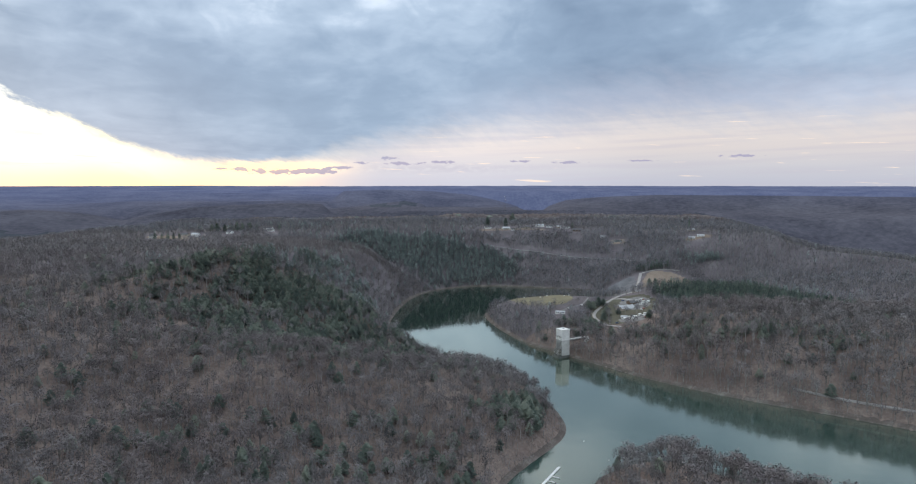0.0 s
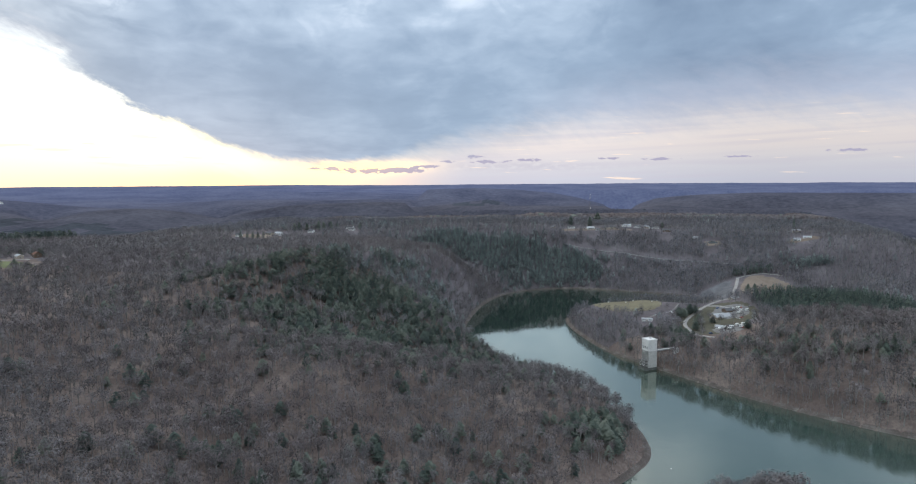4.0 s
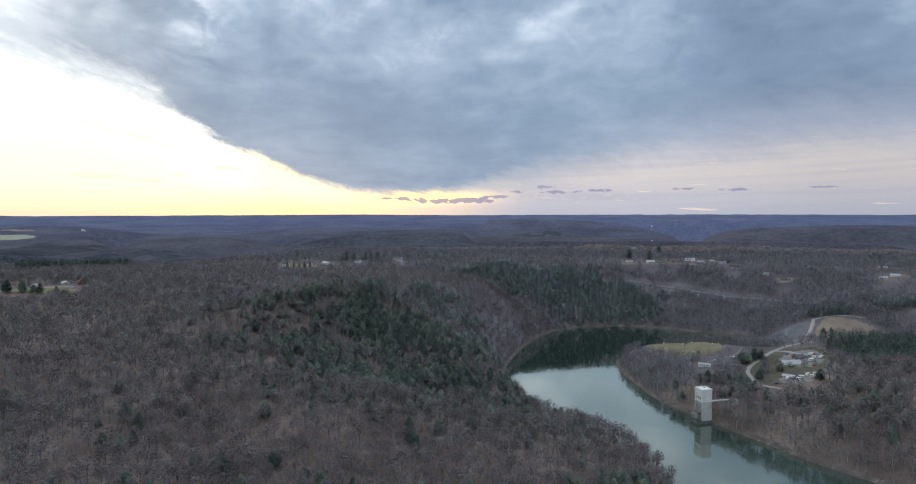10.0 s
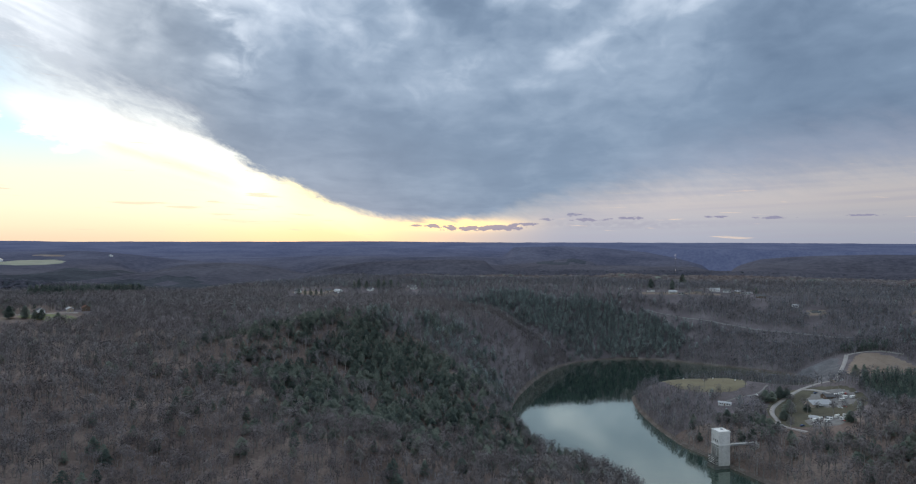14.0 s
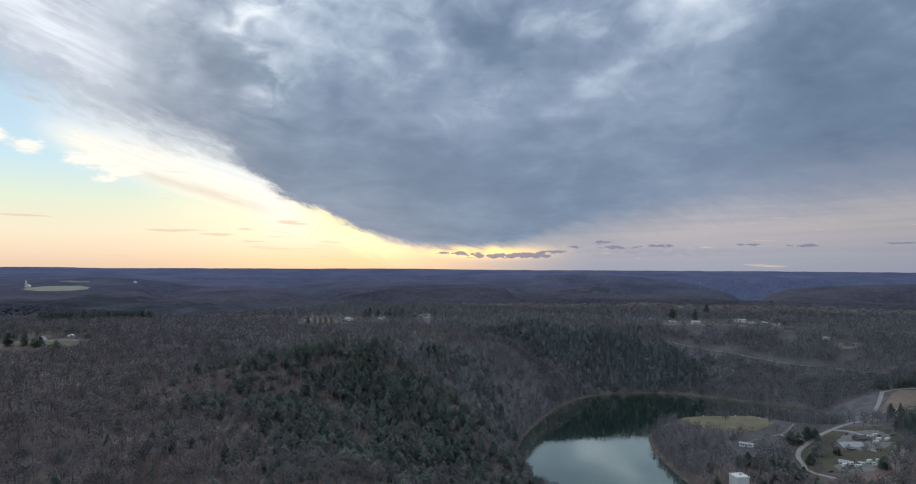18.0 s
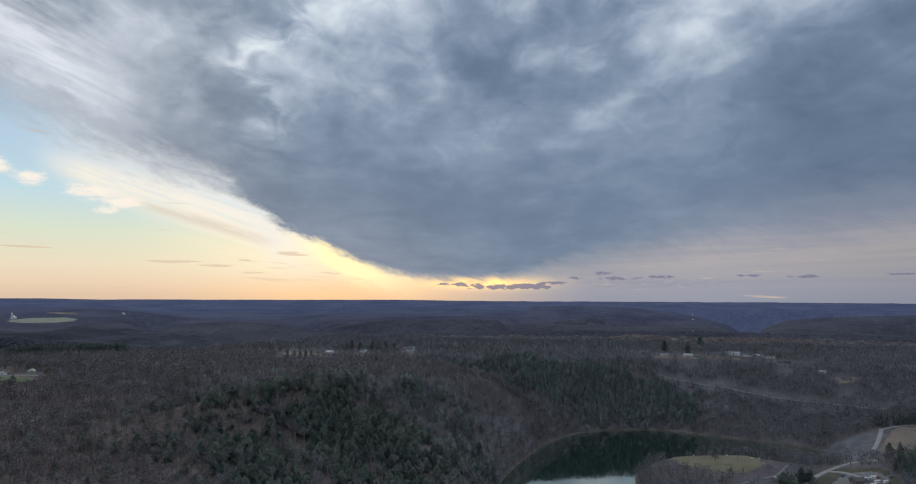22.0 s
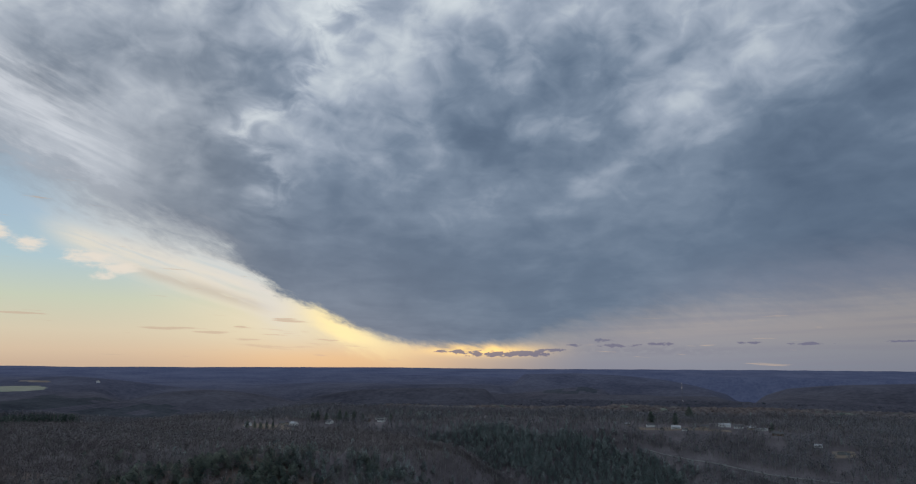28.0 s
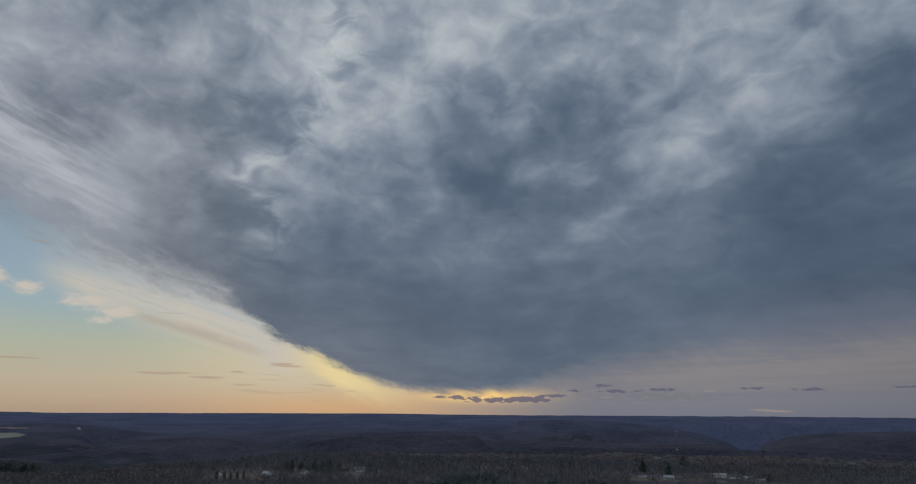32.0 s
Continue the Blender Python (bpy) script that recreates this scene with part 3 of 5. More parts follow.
    # ridges beyond, one behind the other: distance, depth, then bearings and how far each crest lies below eye level
    for r0, deep, bear, fall in (
            (3100, 260, [-12.6, -7.4, -3.4, -0.1, 2.3, 4.5, 5.2], [0.0128, 0.0103, 0.0133, 0.0189, 0.027, 0.0373, 0.0438]),
            (2600, 230, [6.3, 7.6, 8.8, 10.9, 12.8, 17.1, 40], [0.0441, 0.0344, 0.0274, 0.0235, 0.0212, 0.0182, 0.018]),
            (2480, 120, [-13.6, -10.0, -6.4, -4.9, -3.9], [0.0422, 0.0361, 0.0282, 0.0332, 0.0392]),
            (2330, 190, [-44.8, -42.7, -40.5, -37.7, -35.8, -33.3, -30.8, -29.3], [0.059, 0.0472, 0.0392, 0.0353, 0.0373, 0.0428, 0.0529, 0.0594]),
            (2120, 150, [-31.3, -28.3, -25.7, -23.1, -17.8, -13.6], [0.0564, 0.0441, 0.0368, 0.034, 0.0318, 0.0331])):
        line = 188 - r * np.interp(az, bear, fall)
        inside = ease(az, bear[0] - 0.3, bear[0] + 1.0) * (1 - ease(az, bear[-1] - 1.0, bear[-1] + 0.3))
        h = h + inside * np.exp(-((r - r0) / deep) ** 2) * np.maximum(line - h, 0)
        h = h - inside * np.exp(-((r - r0) / (deep * 1.6)) ** 4) * np.maximum(h - line, 0)
    return h.reshape(shape)


def graded(lo, hi, a, b, fine, coarse):
    """Steps of fine metres from a to b, growing outwards to lo and hi."""
    inner = list(np.arange(a, b + 0.1, fine))
    s, v, right = fine, inner[-1], []
    while v < hi:
        s = min(s * 1.06, coarse)
        v += s
        right.append(v)
    s, v, left = fine, inner[0], []
    while v > lo:
        s = min(s * 1.06, coarse)
        v -= s
        left.append(v)
    return np.array(left[::-1] + inner + right)


GX, GY = graded(-5200, 5200, -620, 640, 7.0, 60.0), graded(-600, 5050, 260, 1380, 7.0, 60.0)
XX, YY = np.meshgrid(GX, GY, indexing="ij")
GZ = land(XX, YY)
SHORE = shore_distance(XX, YY).reshape(XX.shape)
GZ = GZ - 2.0 * np.exp(-(((SHORE - 2.0) / 6.0) ** 2) ** 2)


def ground(x, y):
    """Height of the ground sheet at (x, y)."""
    x, y = np.asarray(x, float), np.asarray(y, float)
    i = np.clip(np.searchsorted(GX, x) - 1, 0, len(GX) - 2)
    j = np.clip(np.searchsorted(GY, y) - 1, 0, len(GY) - 2)
    fx, fy = (x - GX[i]) / (GX[i + 1] - GX[i]), (y - GY[j]) / (GY[j + 1] - GY[j])
    return (GZ[i, j] * (1 - fx) + GZ[i + 1, j] * fx) * (1 - fy) + (GZ[i, j + 1] * (1 - fx) + GZ[i + 1, j + 1] * fx) * fy


def mesh_from(name, verts, faces, materials, index=None, smooth=False):
    """A mesh from arrays: verts (n, 3), faces (m, 3 or 4)."""
    verts, faces = np.asarray(verts, np.float32), np.asarray(faces, np.int32)
    me = bpy.data.meshes.new(name)
    k = faces.shape[1]
    me.vertices.add(len(verts)), me.loops.add(faces.size), me.polygons.add(len(faces))
    me.vertices.foreach_set("co", verts.ravel())
    me.loops.foreach_set("vertex_index", faces.ravel())
    me.polygons.foreach_set("loop_start", np.arange(0, faces.size, k, dtype=np.int32))
    if index is not None:
        me.polygons.foreach_set("material_index", np.asarray(index, np.int32))
    me.polygons.foreach_set("use_smooth", np.full(len(faces), smooth))
    for m in materials if isinstance(materials, (list, tuple)) else [materials]:
        me.materials.append(m)
    me.update(calc_edges=True)
    return me


def grid_faces(nx, ny):
    i, j = np.meshgrid(np.arange(nx - 1), np.arange(ny - 1), indexing="ij")
    a = (i * ny + j).ravel()
    return np.stack([a, a + ny, a + ny + 1, a + 1], 1)


def dark_slopes(x, y):
    """Share of evergreens on the far slopes."""
    az, r = np.degrees(np.arctan2(x - 60, y - 130)), np.hypot(x - 60, y - 130)
    return (0.6 + 0.5 * rumple(x, y, 90, 38)) * (np.exp(-((az + 49) / 9.5) ** 4) * np.exp(-((r - 2040 - 60 * rumple(x, y, 170, 37)) / 300) ** 4) + np.exp(-(((az + 39) / 4) ** 2 + ((r - 1900) / 110) ** 2)) + np.exp(-(((az + 7.5) / 3) ** 2 + ((r - 2430) / 90) ** 2)))


# the ground: leaf litter, with bare stones along the waterline
def ground_sheet():
    v = np.stack([XX, YY, GZ], -1).reshape(-1, 3)
    f = grid_faces(len(GX), len(GY))
    mid = v[f].mean(1)
    r = np.hypot(mid[:, 0] - 60, mid[:, 1] - 130)
    # haze-tinted litter takes over from the middle distance on
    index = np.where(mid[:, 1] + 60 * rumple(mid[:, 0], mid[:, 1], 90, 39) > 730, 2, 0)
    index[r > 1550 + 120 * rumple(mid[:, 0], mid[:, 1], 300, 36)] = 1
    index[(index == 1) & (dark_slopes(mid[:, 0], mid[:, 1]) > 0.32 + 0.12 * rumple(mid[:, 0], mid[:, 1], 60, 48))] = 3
    me = mesh_from("ground", v, f, [LITTER, DISTANCE, HAZED_LITTER, DISTANCE_PINE], index, True)
    me.attributes.new("air", "FLOAT", "POINT").data.foreach_set("value", haze_glow(v[:, 0], v[:, 1]).astype(np.float32))
    ob = new("ground", me)
    tagged(ob, "wooded hills with brown leaf litter running out to blue ridges", "ground", kind="structure")


ground_sheet()


def shore_strip():
    """Bare stones and earth between the water and the wood."""
    p = np.vstack([LAKE, LAKE[:1]])
    s = np.concatenate([[0], np.cumsum(np.hypot(*np.diff(p, axis=0).T))])
    at = np.arange(0, s[-1], 2.5)
    p = np.stack([np.interp(at, s, p[:, 0]), np.interp(at, s, p[:, 1])], 1)
    t = np.roll(p, -2, 0) - np.roll(p, 2, 0)
    t /= np.hypot(t[:, 0], t[:, 1])[:, None]
    out = np.stack([-t[:, 1], t[:, 0]], 1)
    wide = 1.0 + 0.35 * rumple(p[:, 0], p[:, 1], 30, 41) + 0.2 * rumple(p[:, 0], p[:, 1], 7, 42)
    sign = np.where(shore_distance(p[:, 0] + out[:, 0] * 3, p[:, 1] + out[:, 1] * 3) > 0, 1, -1)
    out *= sign[:, None]
    v = []
    for o in (-4.0, -0.6, 0.4, 0.9, 1.5, 7.0):
        q = p + out * (o * (wide if 0 < o < 7 else np.ones(len(p))))[:, None]
        h = land(q[:, 0], q[:, 1])
        z = h - 2.8 if o == 7.0 else np.maximum(h + 0.3 * rumple(q[:, 0], q[:, 1], 5, 43), 0.15) if o > 0 else np.full(len(q), o * 0.35)
        v.append(np.column_stack([q, z]))
    v = np.stack(v, 1).reshape(-1, 3)
    f = grid_faces(len(p), 6)
    wrap = np.array([((len(p) - 1) * 6 + k, k, k + 1, (len(p) - 1) * 6 + k + 1) for k in range(5)])
    ob = new("shore", mesh_from("shore", v, np.vstack([f, wrap]), BANK))
    tagged(ob, "bare stony bank along the waterline of the reservoir", "shore", kind="structure")


shore_strip()
wv = np.array([(x, y, 0.0) for x in (-200, 300, 820) for y in (100, 640, 1220)])
lake = new("water", mesh_from("water", wv, grid_faces(3, 3), WATER))
tagged(lake, "still grey-green reservoir reflecting the wooded banks", "lake", kind="structure")

# ---------------------------------------------------------------- clearings
FIELD = smooth_ring(np.array([(66, 946), (98, 944), (138, 962), (162, 930), (168, 892), (142, 850), (104, 850), (80, 885)], float))
CAMP = smooth_ring(np.array([(166, 748), (195, 732), (232, 740), (240, 780), (266, 815), (268, 860), (245, 885), (215, 880), (185, 850), (166, 800)], float))
LOOP_ROAD = [(150, 715), (172, 748), (173, 768), (172, 790), (178, 815), (192, 846), (216, 873), (239, 903), (262, 935), (272, 955)]
SPUR_ROAD = [(171, 756), (173, 744), (179, 731), (188, 719)]
LOT_ROAD = [(216, 873), (228, 868), (240, 850), (252, 846)]
FIELD_ROAD = [(131, 812), (150, 836), (172, 856), (186, 893)]
CREST_ROAD = [(262, 938), (270, 955), (293, 1022), (318, 1094)]


def along(path, step):
    p = np.array(path, float)
    for _ in range(2):
        q = np.stack([0.75 * p[:-1] + 0.25 * p[1:], 0.25 * p[:-1] + 0.75 * p[1:]], 1).reshape(-1, 2)
        p = np.vstack([p[:1], q, p[-1:]])
    s = np.concatenate([[0], np.cumsum(np.hypot(*np.diff(p, axis=0).T))])
    at = np.linspace(0, s[-1], max(2, int(s[-1] / step) + 1))
    return np.stack([np.interp(at, s, p[:, 0]), np.interp(at, s, p[:, 1])], 1)


def near_path(x, y, path, w):
    best = np.full(np.shape(x), 1e9)
    for (ax, ay), (bx, by) in zip(path[:-1], path[1:]):
        dx, dy = bx - ax, by - ay
        k = np.clip(((x - ax) * dx + (y - ay) * dy) / (dx * dx + dy * dy), 0, 1)
        best = np.minimum(best, np.hypot(x - ax - k * dx, y - ay - k * dy))
    return best < w


DAM_FACE = smooth_ring(np.array([(276, 948), (320, 1090), (360, 1096), (402, 1060), (400, 985), (350, 950), (310, 925)], float))
DAM_RIPRAP = smooth_ring(np.array([(266, 945), (314, 1096), (284, 1100), (252, 1100), (258, 1045), (236, 968), (225, 945)], float))
TRACK = [(60, 1247), (136, 1225), (182, 1209), (226, 1195), (267, 1177), (307, 1165), (339, 1145)]
YARDS = [(-490, 990, 14), (-500, 1075, 30), (-470, 1108, 26), (-406, 1122, 16), (-356, 1190, 22), (62, 1318, 16), (103, 1308, 18), (143, 1312, 12), (185, 1328, 18), (207, 1318, 10),
         (240, 1280, 16), (285, 1244, 8), (311, 1226, 16), (131, 794, 13), (165, 836, 14), (186, 772, 15), (452, 1188, 18), (459, 1274, 14), (-645, 700, 24), (-612, 660, 34), (-600, 690, 26), (-640, 640, 26)]
FARM = [(-1975, 1780, 105), (-2105, 1950, 60)]


PLANTATION = smooth_ring(np.array([(272, 884), (330, 900), (392, 892), (456, 835), (490, 745), (455, 732), (369, 768), (320, 756), (284, 752), (268, 823)], float))
SPRUCE_STRIP = [(-825, 838), (-795, 912), (-768, 980)]


def open_ground(x, y):
    """True where no wood stands."""
    o = (shore_distance(x, y) < 2.2) | (shore_distance(x, y, FIELD) < np.where(y < 905, 12, 4)) | (shore_distance(x, y, CAMP) < 0)
    o |= (x > 25) & (x < 105) & (y < 525) & (shore_distance(x, y) < 12)
    for path, w in ((LOOP_ROAD, 8), (SPUR_ROAD, 7), (FIELD_ROAD, 7), (TRACK, 7)):
        o |= near_path(x, y, path, w)
    o |= (shore_distance(x, y, DAM_FACE) < 3) | (shore_distance(x, y, DAM_RIPRAP) < 2) | near_path(x, y, CREST_ROAD, 9)
    for cx, cy, rx, ry in ((302, 937, 44, 32), (172, 728, 24, 30), (216, 752, 32, 30), (210, 716, 20, 18)):
        o |= np.hypot((x - cx) / rx, (y - cy) / ry) < 1
    o |= (shore_distance(x, y, PLANTATION) < 0) | near_path(x, y, SPRUCE_STRIP, 36)
    for cx, cy, cr in YARDS + FARM:
        o |= np.hypot((x - cx) / 1.25, y - cy) < cr
        o |= np.hypot((x - cx * 0.97) / 1.1, y - cy * 0.975) < cr * 0.85
    for cx, cy, cr in YARDS[-3:]:
        o |= np.hypot((x - cx * 0.945) / 1.2, y - cy * 0.945) < cr
    return o


PINE_HILL = smooth_ring(np.array([(-301, 605), (-316, 657), (-302, 712), (-268, 765), (-228, 825), (-180, 845), (-132, 800), (-108, 740), (-104, 680), (-112, 640), (-139, 594), (-153, 550), (-204, 535), (-235, 565), (-280, 578)], float))
HEMLOCKS = smooth_ring(np.array([(-250, 1150), (-160, 1190), (-65, 1228), (40, 1258), (100, 1205), (82, 1160), (30, 1163), (-12, 1143), (-60, 1116), (-130, 1100), (-200, 1120)], float))


def pine_share(x, y):
    """How much of the wood is evergreen."""
    def spot(cx, cy, rx, ry, turn=0.0):
        c, s = math.cos(math.radians(turn)), math.sin(math.radians(turn))
        u, w = (x - cx) * c + (y - cy) * s, -(x - cx) * s + (y - cy) * c
        return np.exp(-((u / rx) ** 2 + (w / ry) ** 2) ** 1.5)
    p = 0.035 + 0.66 * ease(36 * rumple(x, y, 36, 35) - shore_distance(x, y, PINE_HILL), -40, 30) + 0.26 * ease(130 - shore_distance(x, y, PINE_HILL), 0, 130) + 0.55 * spot(-372, 690, 26, 40) + 0.5 * spot(-110, 560, 22, 26)
    p += 0.3 * spot(-70, 600, 60, 90) + 0.25 * spot(-90, 1172, 215, 82, 4) + 0.35 * spot(80, 1200, 90, 40) + 0.8 * spot(48, 448, 36, 44) + 0.35 * spot(-20, 400, 70, 45) + 0.3 * spot(-150, 330, 60, 40) + 0.3 * spot(325, 838, 62, 42, 10) + 0.4 * spot(430, 850, 80, 60, -35)
    p += 0.8 * spot(136, 758, 20, 14) + 0.8 * spot(155, 722, 12, 16) + 0.42 * spot(265, 645, 130, 42, -35) + 0.25 * spot(-40, 620, 80, 60) + 0.3 * spot(-120, 360, 90, 60)
    p += 0.9 * spot(-300, 1260, 90, 22) + 0.8 * spot(-450, 1165, 70, 12) + 0.9 * spot(432, 1114, 48, 14, -22) + 0.35 * spot(-125, 840, 45, 110)
    p = p * (0.75 + 0.5 * rumple(x, y, 26, 31)) + 0.6 * ease(34 * rumple(x, y, 30, 47) - shore_distance(x, y, HEMLOCKS), -40, 30)
    return np.clip(p, 0, 0.98)


# ---------------------------------------------------------------- trees
def bare_crown(r, limbs, twigs, wide, height=14.0, low=-0.75):
    """Limbs and fanning twigs of one leafless crown: triangles, (n, 3, 3), and how many of them are limbs."""
    tri = []
    for k in range(limbs):
        a, b = 6.283 * (k + r.uniform(-0.35, 0.35)) / limbs, r.uniform(0.45, 0.95)
        z0 = height * r.uniform(0.28, 0.5)
        tip = np.array([math.cos(a) * 3.1 * b, math.sin(a) * 3.1 * b, height * (1.0 - 0.28 * b * b) * r.uniform(0.9, 1.0)])
        root = np.array([0, 0, z0])
        side = np.array([-math.sin(a), math.cos(a), 0]) * 0.15 * wide ** 0.5
        tri.append((root - side, root + side, tip))
    n_limb = len(tri)
    lobes = [np.array([math.cos(a) * 1.3, math.sin(a) * 1.3, r.uniform(-0.8, 0.8)]) for a in r.uniform(0, 6.283) + np.arange(4) * 1.571]
    mid = np.array([0, 0, height * (0.62 if low > -0.5 else 0.55)])
    reach = np.array([3.2, 3.2, height * (0.33 if low > -0.5 else 0.40)])
    for k in range(twigs):
        a, c = r.uniform(0, 6.283), r.uniform(low, 1.0)
        s = math.sqrt(max(0, 1 - c * c))
        out = np.array([math.cos(a) * s, math.sin(a) * s, c])
        at = mid + lobes[k % 4] + out * reach * r.uniform(0.72, 0.98)
        way = r.normal(0, 1, 3) + np.array([0, 0, 0.3])
        way = way - out * (way @ out) * 0.75
        way *= r.uniform(0.8, 1.5) / np.linalg.norm(way)
        side = np.cross(way, out + r.normal(0, 0.3, 3))
        side *= 0.165 * wide * r.uniform(0.6, 1.4) / max(np.linalg.norm(side), 1e-6)
        tri.append((at - way * 0.6 - side, at - way * 0.4 + side, at + way * 0.6))
    return np.array(tri), n_limb


def stem(height, r0, r1, sides=3):
    v = []
    for k in range(sides):
        a, b = 6.283 * k / sides, 6.283 * (k + 1) / sides
        p = [np.array([math.cos(q) * w, math.sin(q) * w, z]) for w, z in ((r0, -1.0), (r1, height)) for q in (a, b)]
        v += [(p[0], p[1], p[3]), (p[0], p[3], p[2])]
    return np.array(v)


def pine_crown(r, whorls, arms, height=12.5, wide=3.6):
    """Bushy clumps of needles on boughs round a leader, uneven: triangles."""
    tri = []
    lean = r.uniform(0.75, 1.6)
    n = whorls * arms * 2
    for k in range(n):
        f = (k + r.uniform(0, 1)) / n
        f = f ** 0.85
        z = height * (0.14 + 0.86 * f)
        w = wide * (1 - f ** lean) ** 0.7 * (0.6 + 0.4 * min(1.0, f * 3.0)) + 0.25
        a = 2.399963 * k + r.uniform(-0.5, 0.5)
        bough = 0.86 + 0.3 * math.sin(3 * a + 9.0 * f) * r.uniform(0.3, 1.0)
        w *= bough * r.uniform(0.72, 1.08)
        out, side, up = np.array([math.cos(a), math.sin(a), 0]), np.array([-math.sin(a), math.cos(a), 0]), np.array([0, 0, 1.0])
        at = out * w + up * z
        size = (0.75 + 0.55 * (1 - f)) * r.uniform(0.7, 1.35)
        tilt = r.uniform(-0.5, 0.25)
        tri.append((at + side * size * 0.85 - out * size * r.uniform(0.3, 0.9) + up * r.uniform(0.0, 0.6), at - side * size * 0.85 - out * size * r.uniform(0.3, 0.9) + up * r.uniform(0.0, 0.6), at + out * size * 0.75 + up * tilt * size))
    return np.array(tri)


def lump(r, wide=8.5):
    """A far-off crown, a low ragged dome."""
    v = [np.array([0, 0, 10 + r.uniform(-0.8, 0.8)])]
    for ring, (w, z) in enumerate(((0.6, 8.2), (1.0, 4.0))):
        for k in range(5):
            a = 6.283 * (k + 0.5 * ring + r.uniform(-0.3, 0.3)) / 5
            q = wide * w * r.uniform(0.8, 1.2)
            v.append(np.array([math.cos(a) * q, math.sin(a) * q, z + r.uniform(-0.9, 0.9)]))
    f = [(0, 1 + k, 1 + (k + 1) % 5) for k in range(5)]
    for k in range(5):
        a, b, c, d = 1 + k, 1 + (k + 1) % 5, 6 + k, 6 + (k + 1) % 5
        f += [(a, c, b), (b, c, d)]
    return np.array([[v[i] for i in t] for t in f])


def scatter(x0, x1, y0, y1, step, jitter=0.42):
    gx, gy = np.meshgrid(np.arange(x0, x1, step), np.arange(y0, y1, step), indexing="ij")
    x = gx.ravel() + rng.uniform(-jitter, jitter, gx.size) * step
    y = gy.ravel() + rng.uniform(-jitter, jitter, gx.size) * step
    return x, y


def in_view(x, y, lo=-66, hi=46, near=255):
    az = np.degrees(np.arctan2(x - 30, y + 30))
    return (az > lo) & (az < hi) & (np.hypot(x, y) > near)


def plant(name, label, kinds, x, y, scale, squash, materials, category="woods"):
    """One wood: many trees in one mesh. kinds: (triangles, material index) for each form of tree."""
    z = ground(x, y)
    which = rng.integers(0, len(kinds), len(x))
    turn = rng.uniform(0, 6.283, len(x))
    all_v, all_i, all_t = [], [], []
    own = np.clip(rng.normal(0.5, 0.25, len(x)), 0, 1)
    for k, (tri, mat) in enumerate(kinds):
        s = np.nonzero(which == k)[0]
        c, q = np.cos(turn[s])[:, None, None], np.sin(turn[s])[:, None, None]
        t = tri[None]
        w = (scale[s] * squash[s])[:, None, None]
        px = (t[..., 0] * c - t[..., 1] * q) * w + x[s][:, None, None]
        py = (t[..., 0] * q + t[..., 1] * c) * w + y[s][:, None, None]
        pz = t[..., 2] * scale[s][:, None, None] + z[s][:, None, None]
        all_v.append(np.stack([px, py, pz], -1).reshape(-1, 3))
        all_i.append(np.tile(mat, len(s)))
        all_t.append(np.repeat(own[s], len(tri) * 3))
    v = np.concatenate(all_v)
    me = mesh_from(name, v, np.arange(len(v)).reshape(-1, 3), materials, np.concatenate(all_i))
    me.attributes.new("tone", "FLOAT", "POINT").data.foreach_set("value", np.concatenate(all_t).astype(np.float32))
    me.attributes.new("air", "FLOAT", "POINT").data.foreach_set("value", haze_glow(v[:, 0], v[:, 1]).astype(np.float32))
    ob = new(name, me)
    return tagged(ob, label, category, kind="stuff")


def bare_kinds(limbs, twigs, wide, count, seed, low=-0.75):
    out = []
    for k in range(count):
        r = np.random.default_rng(seed + k)
        tri, nl = bare_crown(r, limbs, twigs, wide, low=low)
        st = stem(8.0, 0.26 * wide ** 0.5, 0.1, 3)
        out.append((np.concatenate([st, tri]), np.array([1] * (len(st) + nl) + [0] * (len(tri) - nl))))
    return out


def pine_kinds(whorls, arms, count, seed):
    out = []
    for k in range(count):
        tri = pine_crown(np.random.default_rng(seed + k), whorls, arms)
        st = stem(6.0, 0.3, 0.2, 3)
        out.append((np.concatenate([st, tri]), np.array([1] * len(st) + [0] * len(tri))))
    return out


def near_plot(x, y):
    """The stretch of slope whose trees stand singly."""
    return (x > -170) & (x < 10) & (y > 285) & (y < 365)


